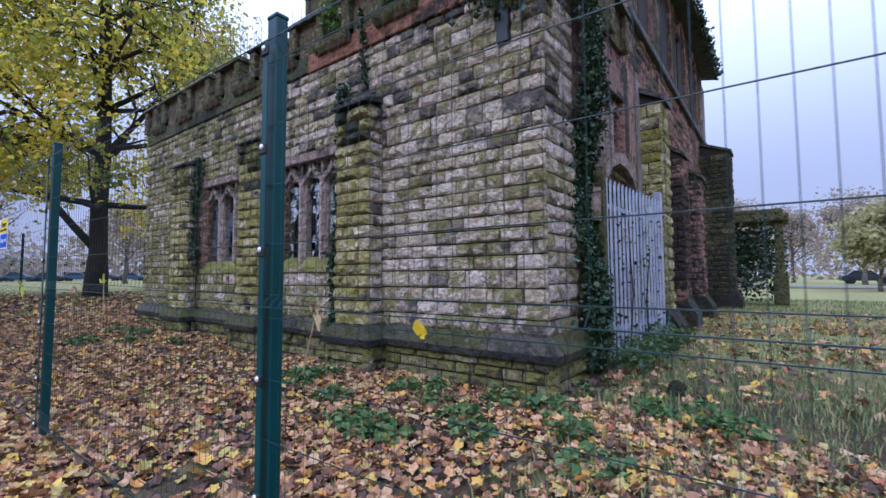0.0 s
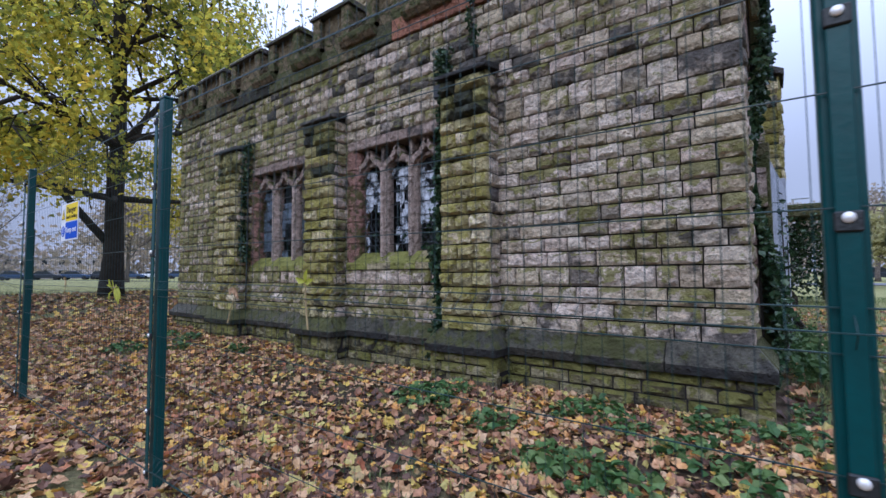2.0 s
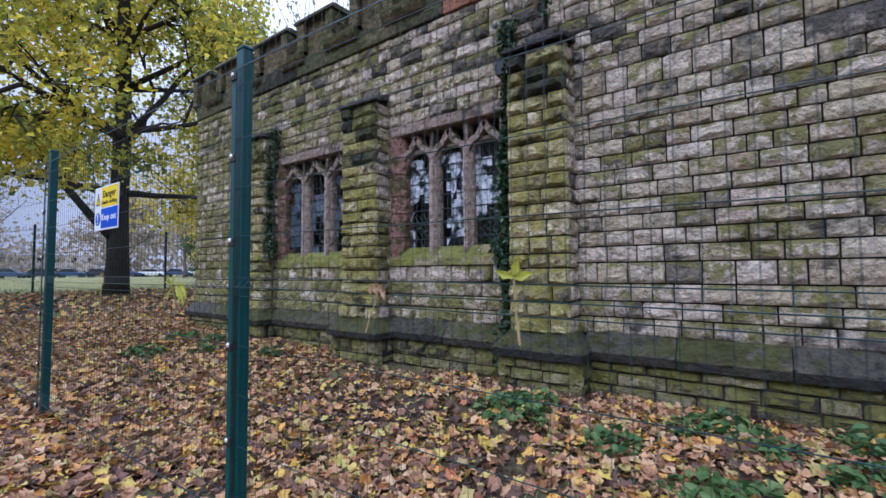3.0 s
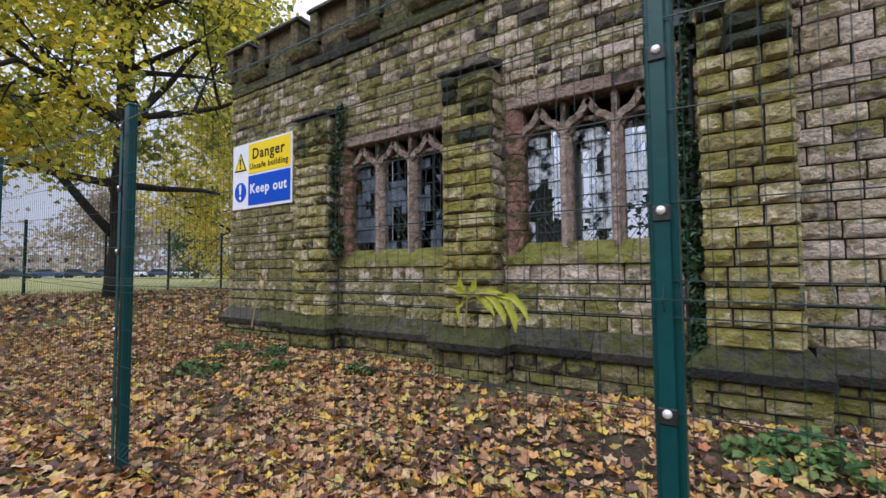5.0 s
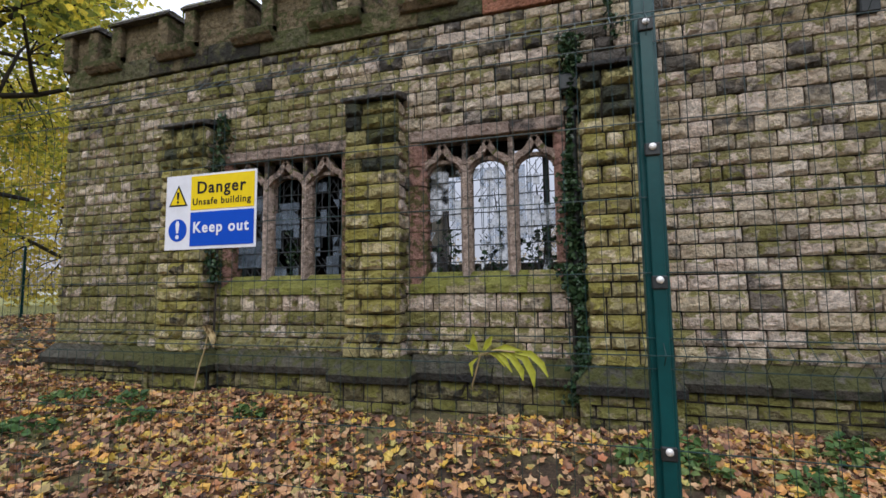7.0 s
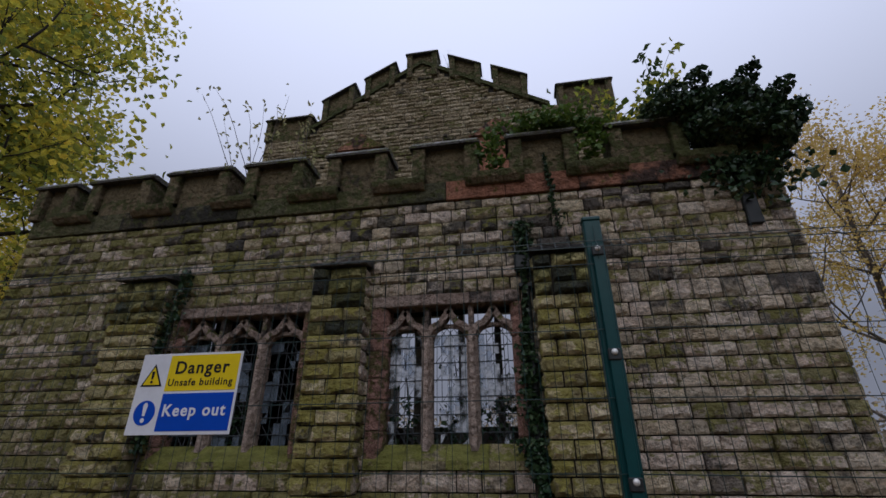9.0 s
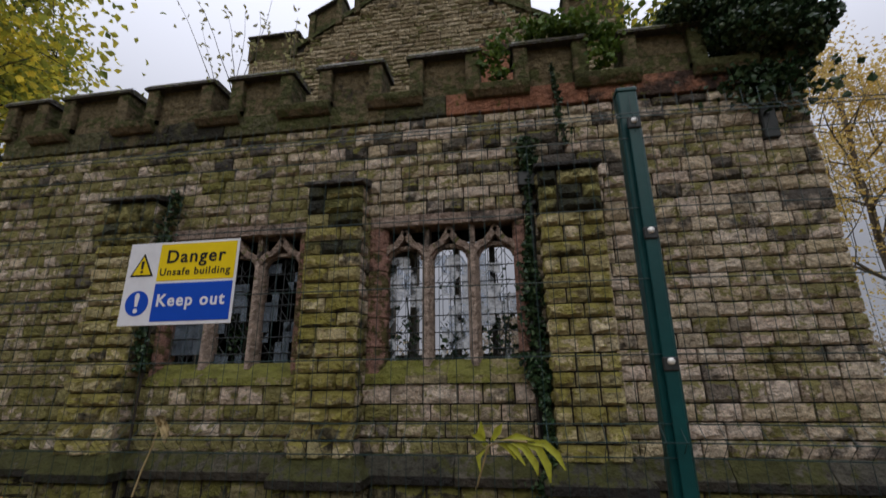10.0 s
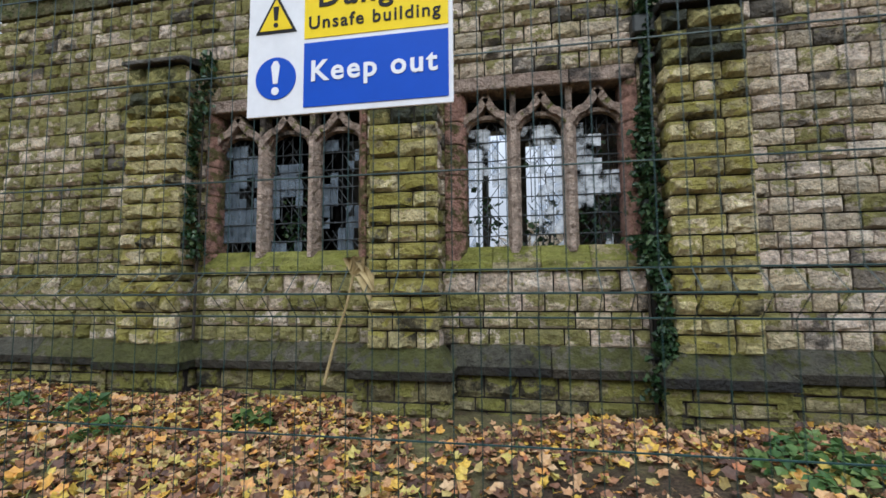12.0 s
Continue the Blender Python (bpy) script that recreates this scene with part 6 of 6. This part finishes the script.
def herb(x, y, r, seed):
    """A clump of low broad leaves on short stalks."""
    rng = np.random.default_rng(seed)
    n = int(105 * r / 0.3)
    a, d = rng.uniform(0, math.tau, n), r * np.sqrt(rng.uniform(0, 1, n))
    px, py = x + d * np.cos(a), y + d * np.sin(a)
    h = rng.uniform(0.02, 0.15, n) * (1.1 - 0.7 * d / r)
    ok = (py < 3.62) | (px > XR + 0.2)
    c = np.stack([px, py, gz(px, py) + h], 1)[ok]
    v, f = leaf_cloud(c, rng.uniform(0.04, 0.095, len(c)), rng, 0.45, 0.85)
    tagged(raw("herb_clump", v, f, M_HERB), "clump of green ground-cover leaves among fallen leaves", "plant", "green clumps on the ground", "stuff")


HERBS = [(-3.75, 2.7, 0.16), (-3.2, 2.6, 0.18), (-2.45, 2.3, 0.2), (-2.2, 2.27, 0.18), (-2.8, 3.12, 0.18), (-2.45, 3.1, 0.2), (-2.0, 2.87, 0.2), (-1.72, 2.62, 0.16), (-2.0, 3.35, 0.15), (-1.5, 3.95, 0.2), (-0.88, 2.55, 0.22), (-1.2, 3.0, 0.16), (-0.5, 3.75, 0.22), (-0.25, 3.6, 0.2), (-0.8, 3.7, 0.16), (-2.65, 3.4, 0.14), (-2.7, 2.3, 0.2), (-1.8, 3.3, 0.2), (-1.5, 3.4, 0.2), (-4.05, 2.8, 0.22), (-3.88, 3.02, 0.2), (-8.87, 3.0, 0.2), (-7.38, 2.98, 0.14), (-9.5, 2.88, 0.25), (-9.05, 2.2, 0.25), (-8.3, 2.6, 0.16)]
for k, (x, y, r) in enumerate(HERBS):
    herb(x, y, r, 500 + k)

# ---------------------------------------------------------------- blocks of the walls
wr = np.random.default_rng(5)
front_holes = [(W1[0], W1[1], WZ0 - 0.01, WZ1), (W2[0], W2[1], WZ0 - 0.01, WZ1)]
rects = lay(wr, XL, XR, PL_TOP - 0.02, 4.06, front_holes, levels=(WZ0, WZ1))
near_n = sorted((r for r in rects), key=lambda r: -r[0])[:300]
limit = near_n[-1][0]
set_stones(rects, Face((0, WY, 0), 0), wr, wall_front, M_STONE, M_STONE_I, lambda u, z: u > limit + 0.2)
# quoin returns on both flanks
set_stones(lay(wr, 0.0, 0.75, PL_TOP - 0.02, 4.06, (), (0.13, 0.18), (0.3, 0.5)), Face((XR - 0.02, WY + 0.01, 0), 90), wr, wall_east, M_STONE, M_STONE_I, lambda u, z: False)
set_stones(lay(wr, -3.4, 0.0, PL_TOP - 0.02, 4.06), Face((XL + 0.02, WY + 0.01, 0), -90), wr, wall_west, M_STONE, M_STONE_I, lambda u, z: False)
# gable courses
gr = [r for r in lay(wr, NAVE_L, NAVE_R, 5.6, 10.4, (), (0.09, 0.12), (0.2, 0.5)) if r[3] < 8.52 + 0.62 * max(0.0, 3.0 - abs((r[0] + r[1]) / 2 + 6.45))]
gable_top = sorted(r[2] for r in gr)[-300]
set_stones(gr, Face((0, NAVE_Y, 0), 0), wr, wall_gable, M_GABLE_B, M_GABLE, lambda u, z: z > gable_top + 0.1, 0.03)
# blocks of the tall flank
set_stones(lay(wr, NAVE_Y + 0.6, NAVE_END, 0.1, 5.85, (), (0.18, 0.26), (0.3, 0.7)), Face((NAVE_R, 0, 0), 90), wr, wall_nave_east, M_RED, M_RED, lambda u, z: False, 0.03)
